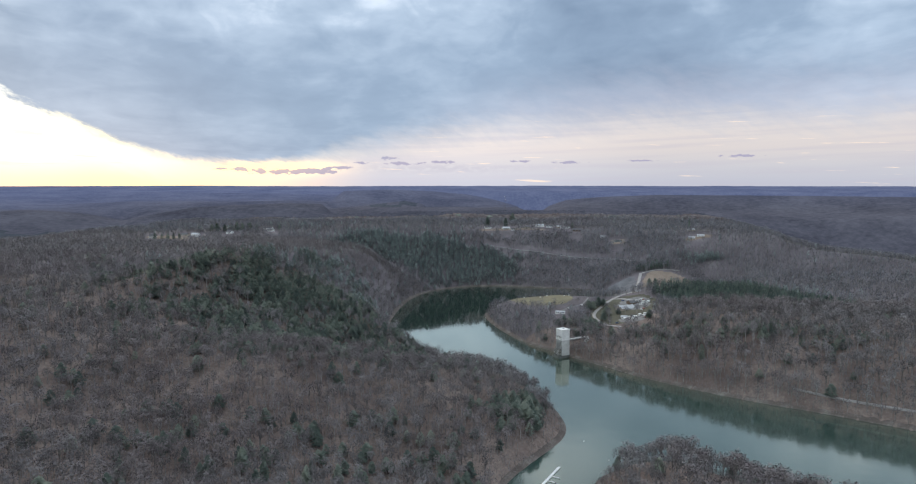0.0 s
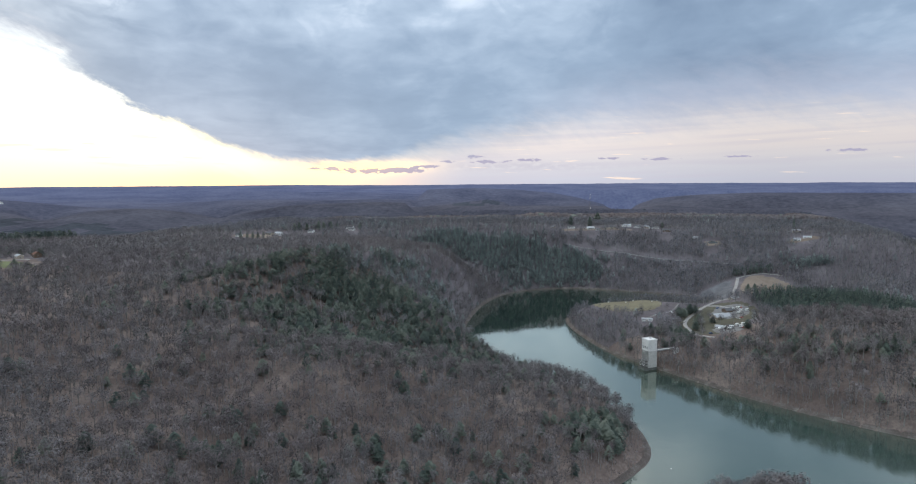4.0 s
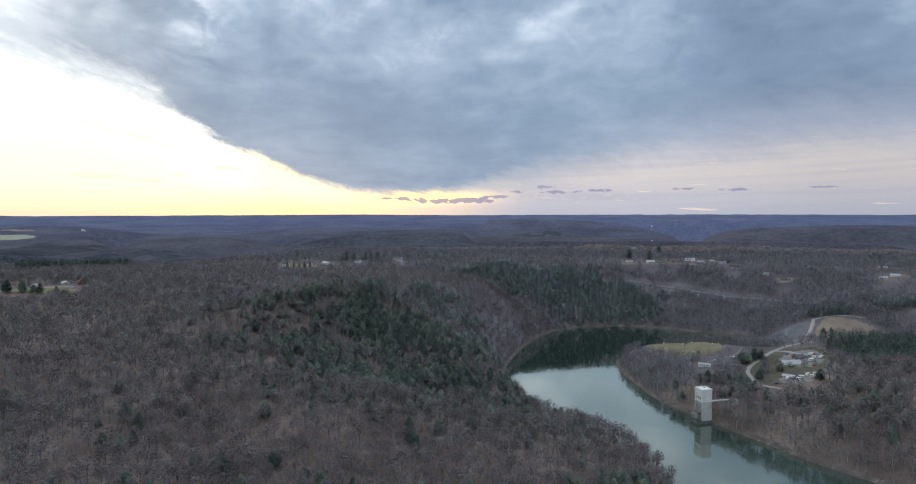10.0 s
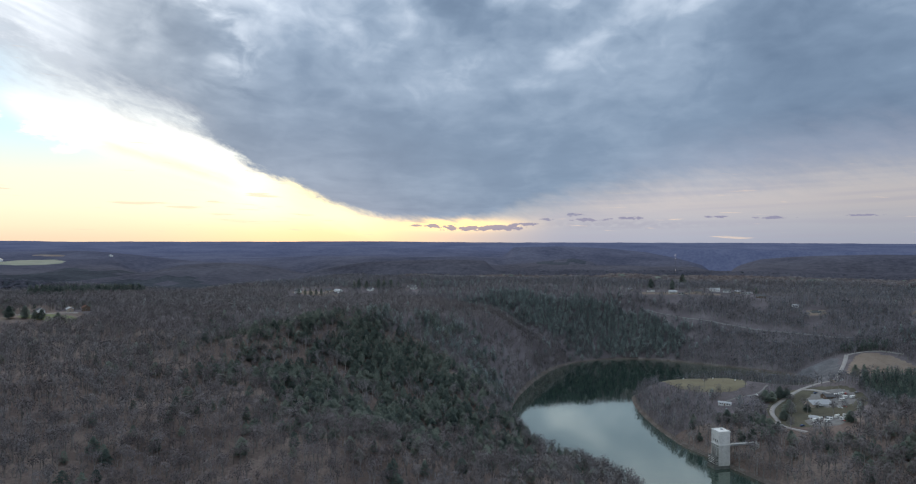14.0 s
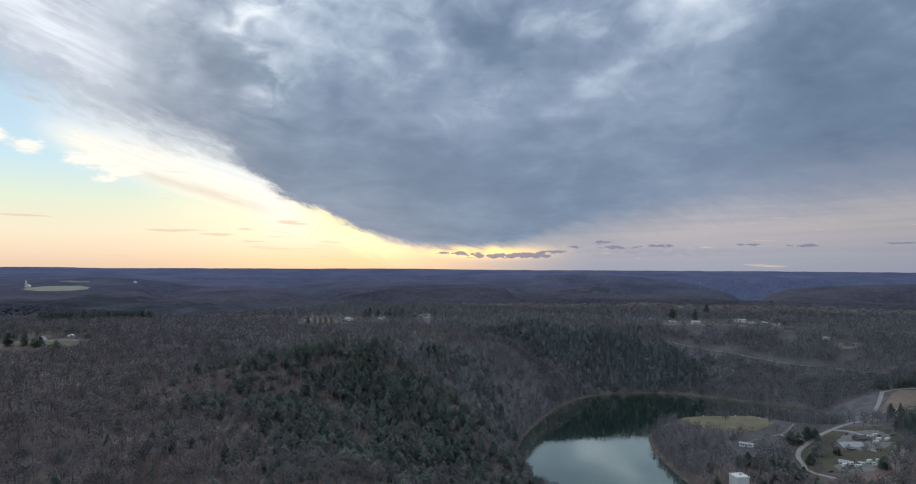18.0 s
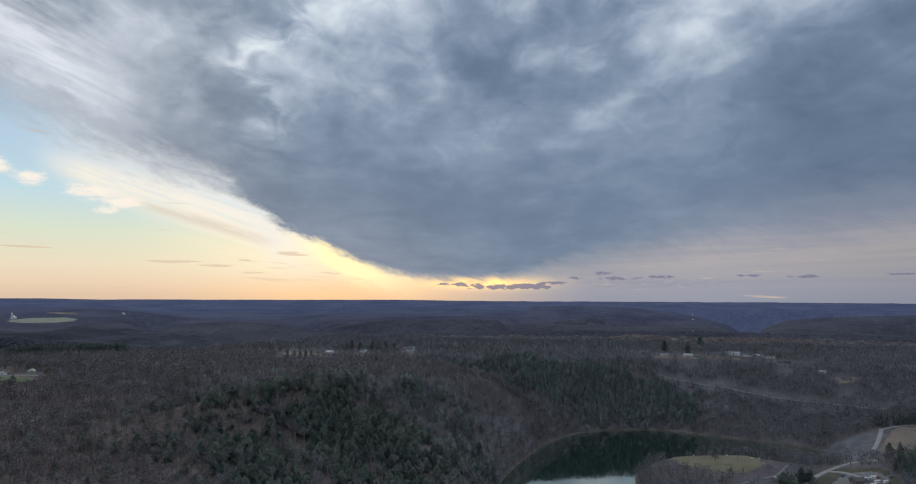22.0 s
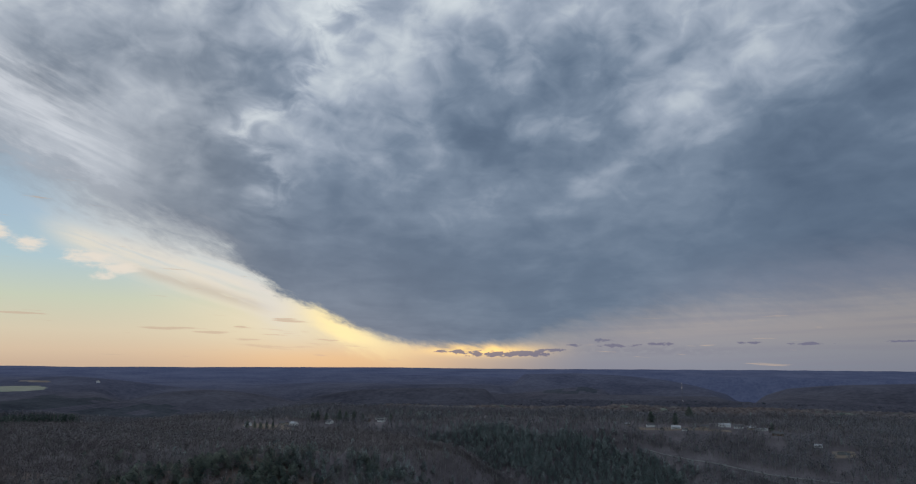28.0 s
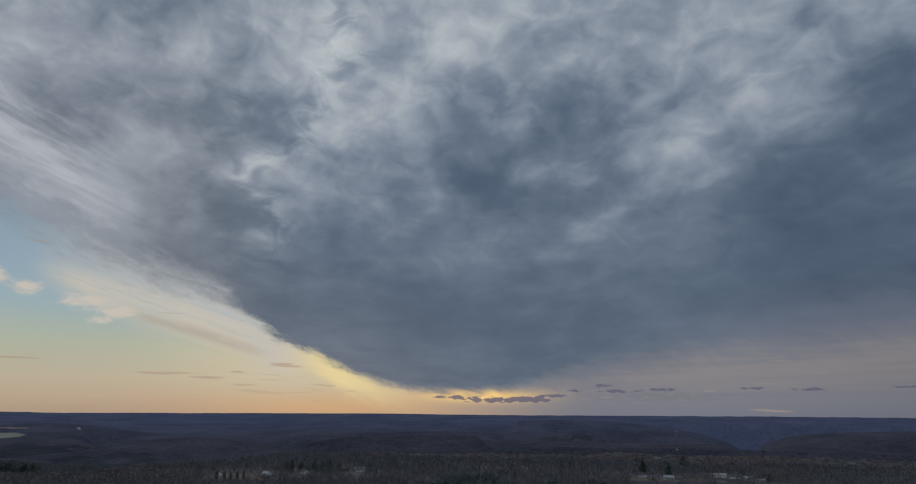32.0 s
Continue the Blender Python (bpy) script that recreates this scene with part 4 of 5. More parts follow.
def woods():
    # near slopes
    x, y = scatter(-760, 560, 230, 760, 7.0)
    keep = in_view(x, y) & ~open_ground(x, y) & ~near_plot(x, y) & (rumple(x, y, 30, 45) > -0.86) & (rumple(x, y, 11, 46) > -0.8)
    x, y = x[keep], y[keep]
    ever = rng.uniform(0, 1, len(x)) < pine_share(x, y)
    close = np.hypot(x - 20, y - 30) < 520
    for band, twigs, wide, seed, label in ((close, 150, 1.15, 100, "leafless grey-brown deciduous wood on the near slopes"), (~close, 78, 1.55, 130, "leafless grey-brown wood on the slopes round the lake")):
        xb, yb = x[~ever & band], y[~ever & band]
        plant("bare_woods", label, bare_kinds(9, twigs, wide, 7, seed, -0.2), xb, yb, rng.uniform(0.68, 1.28, len(xb)) * np.where(xb > 120, 1.18, 1.0), rng.uniform(0.8, 1.25, len(xb)), [TWIG, BARK])
    xp, yp = x[ever], y[ever]
    plant("pine_woods", "dark green pines and hemlocks among the bare trees", pine_kinds(9, 7, 5, 200), xp, yp,
          rng.uniform(0.58, 1.0, len(xp)), rng.uniform(1.2, 1.75, len(xp)), [NEEDLE, BARK])
    # saplings and brush under the near trees
    x, y = scatter(-420, 330, 240, 540, 5.6)
    keep = in_view(x, y) & ~open_ground(x, y) & (np.hypot(x - 20, y - 30) < 530)
    x, y = x[keep], y[keep]
    plant("undergrowth", "leafless saplings and brush under the near trees", bare_kinds(0, 13, 2.0, 5, 160), x, y, rng.uniform(0.25, 0.6, len(x)), rng.uniform(1.0, 1.7, len(x)), [TWIG, BARK], "brush")
    # middle distance
    x, y = scatter(-1250, 1000, 760, 1480, 7.4)
    keep = in_view(x, y) & ~open_ground(x, y)
    x, y = x[keep], y[keep]
    ever = rng.uniform(0, 1, len(x)) < pine_share(x, y)
    close = ((np.abs(x - 160) < 270) & (y < 985)) | ((x > -250) & (x < -50) & (y < 1090))
    for band, limbs, twigs, wide, seed, label in ((close, 5, 60, 1.7, 330, "leafless grey wood on the neck of land by the camp"), (~close, 3, 26, 3.3, 300, "leafless wood on the far banks and the plateau")):
        spur = (x < -45) & (y < 1095)
        for side, twig in ((~spur, HAZED_TWIG), (spur, TWIG)):
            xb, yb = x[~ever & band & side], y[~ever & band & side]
            plant("bare_woods", label if twig is HAZED_TWIG else "leafless brown-grey wood on the spur and the plateau behind", bare_kinds(limbs, twigs, wide, 5, seed), xb, yb,
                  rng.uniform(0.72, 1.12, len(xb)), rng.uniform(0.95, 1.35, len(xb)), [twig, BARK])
    xp, yp = x[ever], y[ever]
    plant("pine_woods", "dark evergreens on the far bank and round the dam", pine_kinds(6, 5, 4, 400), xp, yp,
          rng.uniform(0.6, 0.92, len(xp)), rng.uniform(1.2, 1.6, len(xp)), [HAZED_HEMLOCK, BARK])
    # steep far bank, closely grown
    x, y = scatter(-330, 420, 1000, 1300, 8.0)
    keep = ~open_ground(x, y) & (land(x, y) < 88) & (rng.uniform(0, 1, len(x)) > 1.3 * pine_share(x, y))
    x, y = x[keep], y[keep]
    plant("bare_woods", "leafless wood crowding the steep far bank", bare_kinds(4, 36, 3.0, 5, 350), x, y, rng.uniform(0.75, 1.15, len(x)), rng.uniform(0.95, 1.3, len(x)), [HAZED_TWIG, BARK])
    # brush along the water's edge
    x, y = scatter(-120, 420, 330, 1180, 3.6)
    d = shore_distance(x, y)
    keep = (d > 2.0) & (d < 17) & (~open_ground(x, y) | (y < 525)) & (rng.uniform(0, 1, len(x)) < 0.75)
    x, y = x[keep], y[keep]
    plant("shore_brush", "low leafless brush along the water's edge", bare_kinds(0, 24, 2.2, 4, 370), x, y, rng.uniform(0.25, 0.6, len(x)), rng.uniform(1.2, 1.9, len(x)), [TWIG, BARK], "brush")
    # close stands of evergreens
    x, y = scatter(-420, 560, 430, 1300, 5.4)
    keep = in_view(x, y) & ~open_ground(x, y) & ~near_plot(x, y) & (rng.uniform(0, 1, len(x)) < np.where((y > 1040) | (x > 270), 1.0, 0.6) * ease(pine_share(x, y), 0.35, 0.85))
    x, y = x[keep], y[keep]
    for band, mat, label in ((y < 1000, NEEDLE, "close dark green stand of planted pines"), (y >= 1000, HAZED_HEMLOCK, "close grey-green stands of hemlock on the far bank")):
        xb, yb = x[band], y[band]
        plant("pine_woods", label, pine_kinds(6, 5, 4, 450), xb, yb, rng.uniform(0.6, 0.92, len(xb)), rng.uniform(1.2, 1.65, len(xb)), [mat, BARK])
    # planted stands: a strip of spruces on the plateau, a dense plantation behind the near hill, a dark clump by the dam
    for box_, tall, inside, label in (((-850, -750, 820, 1000), 1.35, lambda x, y: near_path(x, y, SPRUCE_STRIP, 11), "dark planted strip of spruces on the plateau's edge"),
                                ((260, 500, 725, 910), 1.0, lambda x, y: shore_distance(x, y, PLANTATION) < 3, "dense dark green plantation of pines behind the bare hill"),
                                ((310, 385, 1092, 1126), 1.0, lambda x, y: np.hypot((x - 346) / 32, (y - 1108) / 13) < 1, "dark clump of pines at the far end of the dam")):
        x, y = scatter(*box_, 5.0)
        keep = inside(x, y)
        x, y = x[keep], y[keep]
        plant("planted_pines", label, pine_kinds(7, 5, 4, 480), x, y, tall * rng.uniform(0.75, 1.0, len(x)), rng.uniform(0.8, 1.05, len(x)), [SHADED_NEEDLE, BARK])
    # far plateau
    x, y = scatter(-2600, 2100, 700, 2900, 11.5)
    r = np.hypot(x - 60, y - 130)
    keep = in_view(x, y) & ((y > 1480) | (x < -1250) | (x > 1000)) & (r < 2800) & ~open_ground(x, y)
    x, y = x[keep], y[keep]
    az = np.degrees(np.arctan2(x - 60, y - 130))
    r = np.hypot(x - 60, y - 130)
    slope = dark_slopes(x, y)
    ever = rng.uniform(0, 1, len(x)) < np.clip(0.02 + 0.3 * ease(rumple(x, y, 130, 33), 0.5, 0.85) + 0.85 * slope, 0, 1)
    keep = r < 1850
    x, y, ever = x[keep], y[keep], ever[keep]
    kinds = [(t, np.zeros(len(t), int)) for t in (lump(np.random.default_rng(500 + k)) for k in range(6))]
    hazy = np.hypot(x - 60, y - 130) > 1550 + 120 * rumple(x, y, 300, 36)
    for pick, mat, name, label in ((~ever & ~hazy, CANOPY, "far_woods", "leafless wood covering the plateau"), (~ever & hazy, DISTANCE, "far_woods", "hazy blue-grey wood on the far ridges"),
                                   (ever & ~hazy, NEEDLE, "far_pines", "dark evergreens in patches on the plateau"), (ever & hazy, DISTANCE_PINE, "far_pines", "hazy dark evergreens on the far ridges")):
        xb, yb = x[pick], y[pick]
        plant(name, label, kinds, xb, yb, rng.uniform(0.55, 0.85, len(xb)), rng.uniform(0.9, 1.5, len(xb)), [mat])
    # the ridge under the flight path
    x, y = scatter(-330, 430, -260, 262, 10.0)
    keep = (shore_distance(x, y) > 4) & (np.hypot(x, y) < 420) & ~(in_view(x, y) & (y > 230))
    x, y = x[keep], y[keep]
    ever = rng.uniform(0, 1, len(x)) < 0.1
    plant("bare_woods", "leafless wood on the ridge below", bare_kinds(2, 16, 3.2, 4, 600), x[~ever], y[~ever], rng.uniform(0.75, 1.15, int((~ever).sum())), rng.uniform(0.95, 1.3, int((~ever).sum())), [TWIG, BARK])
    plant("pine_woods", "scattered pines on the ridge below", pine_kinds(6, 5, 3, 620), x[ever], y[ever], rng.uniform(0.7, 1.1, int(ever.sum())), rng.uniform(0.9, 1.2, int(ever.sum())), [NEEDLE, BARK])


woods()


# ---------------------------------------------------------------- roads, fields, the dam
def ribbon(name, label, path, width, mat, lift=0.35, category="road"):
    p = along(path, 4.0)
    t = np.gradient(p, axis=0)
    t /= np.hypot(t[:, 0], t[:, 1])[:, None]
    nrm = np.stack([-t[:, 1], t[:, 0]], 1)
    v = []
    for o, dz in ((-0.5, -0.9), (-0.47, 0), (0, 0.06), (0.47, 0), (0.5, -0.9)):
        q = p + nrm * o * width
        v.append(np.column_stack([q, np.maximum(ground(q[:, 0], q[:, 1]), ground(p[:, 0], p[:, 1])) + lift + dz]))
    v = np.stack(v, 1).reshape(-1, 3)
    ob = new(name, mesh_from(name, v, grid_faces(len(p), 5), mat, smooth=True))
    return tagged(ob, label, category, kind="structure")


def drape(name, label, ring, mat, cell=4.0, lift=0.22, category="field"):
    """A cover that follows the ground inside an outline."""
    x = np.arange(ring[:, 0].min(), ring[:, 0].max() + cell, cell)
    y = np.arange(ring[:, 1].min(), ring[:, 1].max() + cell, cell)
    gx, gy = np.meshgrid(x, y, indexing="ij")
    d = shore_distance(gx, gy, ring).reshape(gx.shape)
    z = ground(gx, gy) + np.where(d < 0, lift, -0.4)
    f = grid_faces(len(x), len(y))
    f = f[(d.ravel()[f] < cell).all(1)]
    ob = new(name, mesh_from(name, np.stack([gx, gy, z], -1).reshape(-1, 3), f, mat, smooth=True))
    return tagged(ob, label, category, kind="structure")


PALEFIELD = surface("pale_farm_grass", [(0.22, 0.235, 0.18), (0.275, 0.29, 0.225), (0.34, 0.345, 0.28)], 0.02, 0.95, 10.0, 0.2, spec=0.1)
GREEN = surface("green_lawn", [(0.11, 0.13, 0.065), (0.155, 0.178, 0.09), (0.205, 0.225, 0.125)], 0.04, 0.95, 18.0, 0.3, spec=0.1)
GRAVEL = surface("grey_yard_gravel", [(0.15, 0.145, 0.14), (0.215, 0.21, 0.205), (0.28, 0.275, 0.27)], 0.12, 0.9, 10.0, 0.3, spec=0.1)
LAWN = surface("worn_camp_grass", [(0.081, 0.076, 0.056), (0.111, 0.105, 0.078), (0.146, 0.138, 0.104)], 0.06, 0.95, 14.0, 0.3, spec=0.1)
drape("field", "dull green winter meadow with dry yellow patches", FIELD, GRASS, 4.0, 0.3)
drape("camp_lawn", "thin worn grass round the camp buildings", CAMP, LAWN, 4.0, 0.18)
ribbon("road", "pale gravel loop road through the camp", LOOP_ROAD, 4.6, ROAD)
ribbon("road", "pale gravel spur road below the camp", SPUR_ROAD, 4.0, ROAD)
ribbon("road", "pale gravel drive to the camp yard", LOT_ROAD, 4.6, ROAD, 0.4)
ribbon("road", "narrow worn track beside the meadow", FIELD_ROAD, 2.4, GRAVEL)
ribbon("road", "pale track climbing across the wooded hillside", TRACK, 2.8, GRAVEL, 0.6)
ribbon("path", "narrow pale footpath along the wooded bank", [(290, 534), (312, 517), (325, 507), (338, 497.5), (359, 482.5), (400, 455)], 2.0, ROAD, 0.5, "path")
ribbon("road", "pale gravel lane past the farmstead", [(-656, 660), (-637, 680), (-625, 690.6), (-610, 698.2), (-594, 704)], 4.0, ROAD, 0.45)
ribbon("road", "pale service road along the top of the dam", CREST_ROAD, 5.2, ROAD, 0.5)
drape("dam_face", "tan dry-grass downstream slope of the earth dam", DAM_FACE, TAN, 5.0, 0.25, "dam")
drape("dam_riprap", "dark grey stone riprap on the water side of the dam", DAM_RIPRAP, RIPRAP, 5.0, 0.3, "dam")
ribbon("road", "narrow pale road leaving the far end of the dam", [(316, 1092), (335, 1096), (356, 1099), (385, 1092)], 3.0, ROAD, 0.6)
drape("camp_yard", "pale gravel yard with parked campers", smooth_ring(np.array([(205, 835), (232, 870), (262, 862), (258, 825), (232, 808)], float)), GRAVEL, 3.0, 0.26, "yard")
drape("camp_yard", "pale gravel pitches under the trees", smooth_ring(np.array([(190, 752), (200, 772), (228, 770), (226, 738), (205, 730)], float)), GRAVEL, 3.0, 0.26, "yard")
for cx, cy, rx, ry, mat, label in ((-600, 669, 40, 20, GREEN, "mown green lawn in front of the farmstead"), (-645, 640, 24, 16, TAN, "dry pale field edge by the pines"), (-490, 1085, 48, 18, TAN, "pale mown yard round the hilltop houses"),
                                  (110, 1306, 74, 12, TAN, "worn tan yards behind the row of houses"), (311, 1226, 16, 10, TAN, "small pale clearing round a dark pond"), (-1985, 1785, 112, 92, PALEFIELD, "pale green farm field on the plateau"),
                                  (-2105, 1955, 80, 18, TAN, "pale stubble strip on the plateau"), (452, 1186, 30, 9, TAN, "pale yard beside the hillside houses")):
    a = np.linspace(0, 6.283, 17)[:-1]
    drape("clearing", label, np.column_stack([cx + rx * np.cos(a), cy + ry * np.sin(a)]), mat, max(4.0, rx / 10), 0.3, "clearing")


a = np.linspace(0, 6.283, 17)[:-1]
POND = surface("dark_pond_water", [(0.012, 0.016, 0.014), (0.022, 0.028, 0.024)], 0.1, 0.15, 6.0, 0.05, spec=0.5)
drape("pond", "small dark farm pond in the clearing", np.column_stack([311 + 9 * np.cos(a), 1228 + 5.0 * np.sin(a)]), POND, 1.5, 0.55, "pond")


# ---------------------------------------------------------------- building blocks
def part(name, bm, mat, parent, label=""):
    me = bpy.data.meshes.new(name)
    bm.to_mesh(me)
    bm.free()
    for m in mat if isinstance(mat, (list, tuple)) else [mat]:
        me.materials.append(m)
    ob = new(name, me)
    ob.parent = parent
    return tagged(ob, label)


def box(bm, x0, x1, y0, y1, z0, z1):
    v = [bm.verts.new(c) for c in ((x0, y0, z0), (x1, y0, z0), (x1, y1, z0), (x0, y1, z0), (x0, y0, z1), (x1, y0, z1), (x1, y1, z1), (x0, y1, z1))]
    for f in ((0, 3, 2, 1), (4, 5, 6, 7), (0, 1, 5, 4), (1, 2, 6, 5), (2, 3, 7, 6), (3, 0, 4, 7)):
        bm.faces.new([v[i] for i in f])
    return v


def boxed(*dims, soft=0.0):
    bm = bmesh.new()
    for d in dims:
        box(bm, *d)
    if soft:
        bmesh.ops.bevel(bm, geom=bm.edges[:], offset=soft, segments=2, affect="EDGES")
    return bm


def rod(bm, a, b, r, sides=6, r2=None):
    """A round bar from a to b."""
    a, b = Vector(a), Vector(b)
    m = (b - a).to_track_quat("Z", "Y").to_matrix()
    ring = []
    for p, q in ((a, r), (b, r if r2 is None else r2)):
        ring.append([bm.verts.new(p + m @ Vector((math.cos(6.2832 * k / sides) * q, math.sin(6.2832 * k / sides) * q, 0))) for k in range(sides)])
    for k in range(sides):
        bm.faces.new((ring[0][k], ring[0][(k + 1) % sides], ring[1][(k + 1) % sides], ring[1][k]))
    bm.faces.new(ring[0][::-1]), bm.faces.new(ring[1])


def rods(*items, sides=6):
    bm = bmesh.new()
    for it in items:
        rod(bm, *it[:3], sides=sides)
    return bm


def thing(name, label, category, x, y, turn=0.0, z=None, group=""):
    ob = new(name)
    ob.empty_display_size = 1.0
    ob.matrix_world = pose(x, y, float(ground(x, y)) if z is None else z, 0, 0, turn)
    return tagged(ob, label, category, group)


# ---------------------------------------------------------------- the intake tower
DARKCONCRETE = surface("dark_concrete", [(0.06, 0.062, 0.058), (0.11, 0.112, 0.105), (0.18, 0.178, 0.168)], 0.3, 0.7, 6.0, 0.2)


SHAFT = surface("grey_weathered_concrete", [(0.312, 0.306, 0.294), (0.450, 0.444, 0.425), (0.587, 0.581, 0.562)], 0.12, 0.85, 7.0, 0.15)


def intake_tower():
    t = thing("intake_tower", "pale weathered concrete intake tower standing in the reservoir", "tower", 114.9, 681.2, 28.5, 0.0)
    h = 5.2
    # the shaft: a plain core, slim piers and deep gate slots on the lake side
    part("shaft", boxed((-h + 2.4, h, -h, h, -8, 19.4)), SHAFT, t)
    for y in (-h, -2.0, 1.1, h - 0.9):
        part("pier", boxed((-h, -h + 2.42, y, y + 0.9, -8, 19.4), soft=0.08), SHAFT, t)
    for y in (-3.15, 0.0, 3.2):
        part("slot", boxed((-h + 2.25, -h + 2.46, y - 1.1, y + 1.1, -4, 19.2)), DARK, t, "dark recessed gate slot")
        part("gate_guide", rods(((-h + 1.6, y - 0.5, -4), (-h + 1.6, y - 0.5, 19), 0.1), ((-h + 1.6, y + 0.5, -4), (-h + 1.6, y + 0.5, 19), 0.1)), DARK, t)
        part("strut", boxed((-h + 0.3, -h + 0.7, y - 1.1, y + 1.1, 17.4, 17.75)), CONCRETE, t)
    part("belt_course", boxed((-h - 0.35, h + 0.35, -h - 0.35, h + 0.35, 19.4, 20.1), soft=0.1), CONCRETE, t)
    # head house with three openings towards the lake
    wall = boxed((-h + 0.8, h - 0.1, -h, h, 20.1, 30.4))
    for y0, y1, z0, z1 in ((-h, h, 20.1, 21.4), (-h, h, 24.0, 30.4), (-h, -3.35, 21.4, 24.0), (-1.65, -0.85, 21.4, 24.0), (0.85, 1.65, 21.4, 24.0), (3.35, h, 21.4, 24.0)):
        box(wall, -h - 0.05, -h + 0.8, y0, y1, z0, z1)
    part("head_house", wall, CONCRETE, t)
    for y in (-2.5, 0.0, 2.5):
        part("opening", boxed((-h + 0.7, -h + 0.83, y - 0.85, y + 0.85, 21.4, 24.0)), DARK, t, "small dark square opening")
    part("roof", boxed((-h - 0.3, h + 0.3, -h - 0.3, h + 0.3, 30.4, 30.85), soft=0.1), WHITE, t, "pale flat roof slab")
    par = boxed((-h - 0.3, h + 0.3, -h - 0.3, -h, 30.85, 31.2), (-h - 0.3, h + 0.3, h, h + 0.3, 30.85, 31.2), (-h - 0.3, -h, -h, h, 30.85, 31.2), (h, h + 0.3, -h, h, 30.85, 31.2))
    part("parapet", par, CONCRETE, t)
    part("roof_hatch", boxed((1.0, 2.6, 0.6, 2.2, 30.85, 31.6), soft=0.06), STEEL, t)
    # open trash rack that stands out at the foot
    rack = part("trash_rack", boxed(*[(-h - 3.2, -h - 2.7, y, y + 0.4, -6, 9.4) for y in (-4.4, -1.5, 1.1, 4.0)], *[(-h - 2.7, -h, y, y + 0.3, z, z + 0.35) for y in (-4.4, 4.05) for z in (3.0, 6.0, 9.05)],
                                    (-h - 3.2, -h, -4.4, 4.4, 9.4, 9.7)), DARKCONCRETE, t, "dark stained concrete trash rack frame")
    for z in (4.4, 5.9, 7.4, 8.8):
        part("cross_beam", boxed((-h - 3.35, -h - 3.15, -4.4, 4.4, z, z + 0.3)), CONCRETE, rack)
    for k in range(14):
        y = -4.1 + 8.2 * k / 13
        part("rack_bar", boxed((-h - 2.95, -h - 2.85, y - 0.05, y + 0.05, -4, 9.4)), DARK, rack)
    part("sill", boxed((-h - 4.0, h + 0.15, -h - 0.15, h + 0.15, -5, 2.8), soft=0.2), DARKCONCRETE, t, "dark footing at the waterline")
    return t


def service_bridge():
    b = thing("service_bridge", "slim steel footbridge from the tower to the bank", "bridge", 114.9, 681.2, 28.5, 19.2)
    far = 30.0
    part("deck", boxed((5.3, far, -4.2, -1.8, 0.35, 0.62)), CONCRETE, b)
    for y in (-4.15, -2.05):
        part("girder", boxed((5.3, far, y, y + 0.2, -0.85, 0.35)), STEEL, b)
    for y in (-4.15, -1.85):
        rail = part("railing", rods(((5.3, y, 1.7), (far, y, 1.7), 0.05), ((5.3, y, 1.2), (far, y, 1.2), 0.035)), STEEL, b)
        for k in range(13):
            x = 5.5 + (far - 5.8) * k / 12
            part("post", rods(((x, y, 0.6), (x, y, 1.72), 0.045)), STEEL, rail)
    zf = float(ground(114 + 29 * 0.879 + 3 * 0.477, 681 + 29 * 0.477 - 3 * 0.879)) - 19.2
    part("abutment", boxed((far - 2.0, far + 3.0, -5.0, -1.0, zf - 1.0, 0.33)), CONCRETE, b)


def floating_dock():
    d = thing("floating_dock", "white floating boat dock with side fingers on the water", "dock", 68, 409, 240, 0.0)
    part("walkway", boxed((0, 62, -0.85, 0.85, 0.05, 0.55), soft=0.06), WHITE, d)
    for k in range(6):
        x = 15 + 7.0 * k
        finger = part("finger", boxed((x, x + 0.8, 0.87, 5.8, 0.05, 0.5), soft=0.05), WHITE, d)
        part("pile", rods(((x + 0.4, 6.0, -4), (x + 0.4, 6.0, 1.0), 0.12)), STEEL, finger)
    for k in range(4):
        part("pile", rods(((3 + 18 * k, -1.05, -4), (3 + 18 * k, -1.05, 1.2), 0.14)), STEEL, d)


intake_tower()
service_bridge()
floating_dock()
for x, y in ((93, 452), (104, 420)):
    b = thing("mooring_buoy", "small white buoy floating on the reservoir", "buoy", x, y, 0, 0.0, "buoys on the reservoir")
    bm = bmesh.new()
    bmesh.ops.create_uvsphere(bm, u_segments=10, v_segments=6, radius=0.35)
    part("float", bm, WHITE, b)
    part("eye", rods(((0, 0, 0.3), (0, 0, 0.6), 0.05)), STEEL, b)


# ---------------------------------------------------------------- houses
GLASS = surface("window_glass", [(0.03, 0.035, 0.04), (0.06, 0.065, 0.07)], 0.5, 0.12, 6.0, 0, spec=0.6)


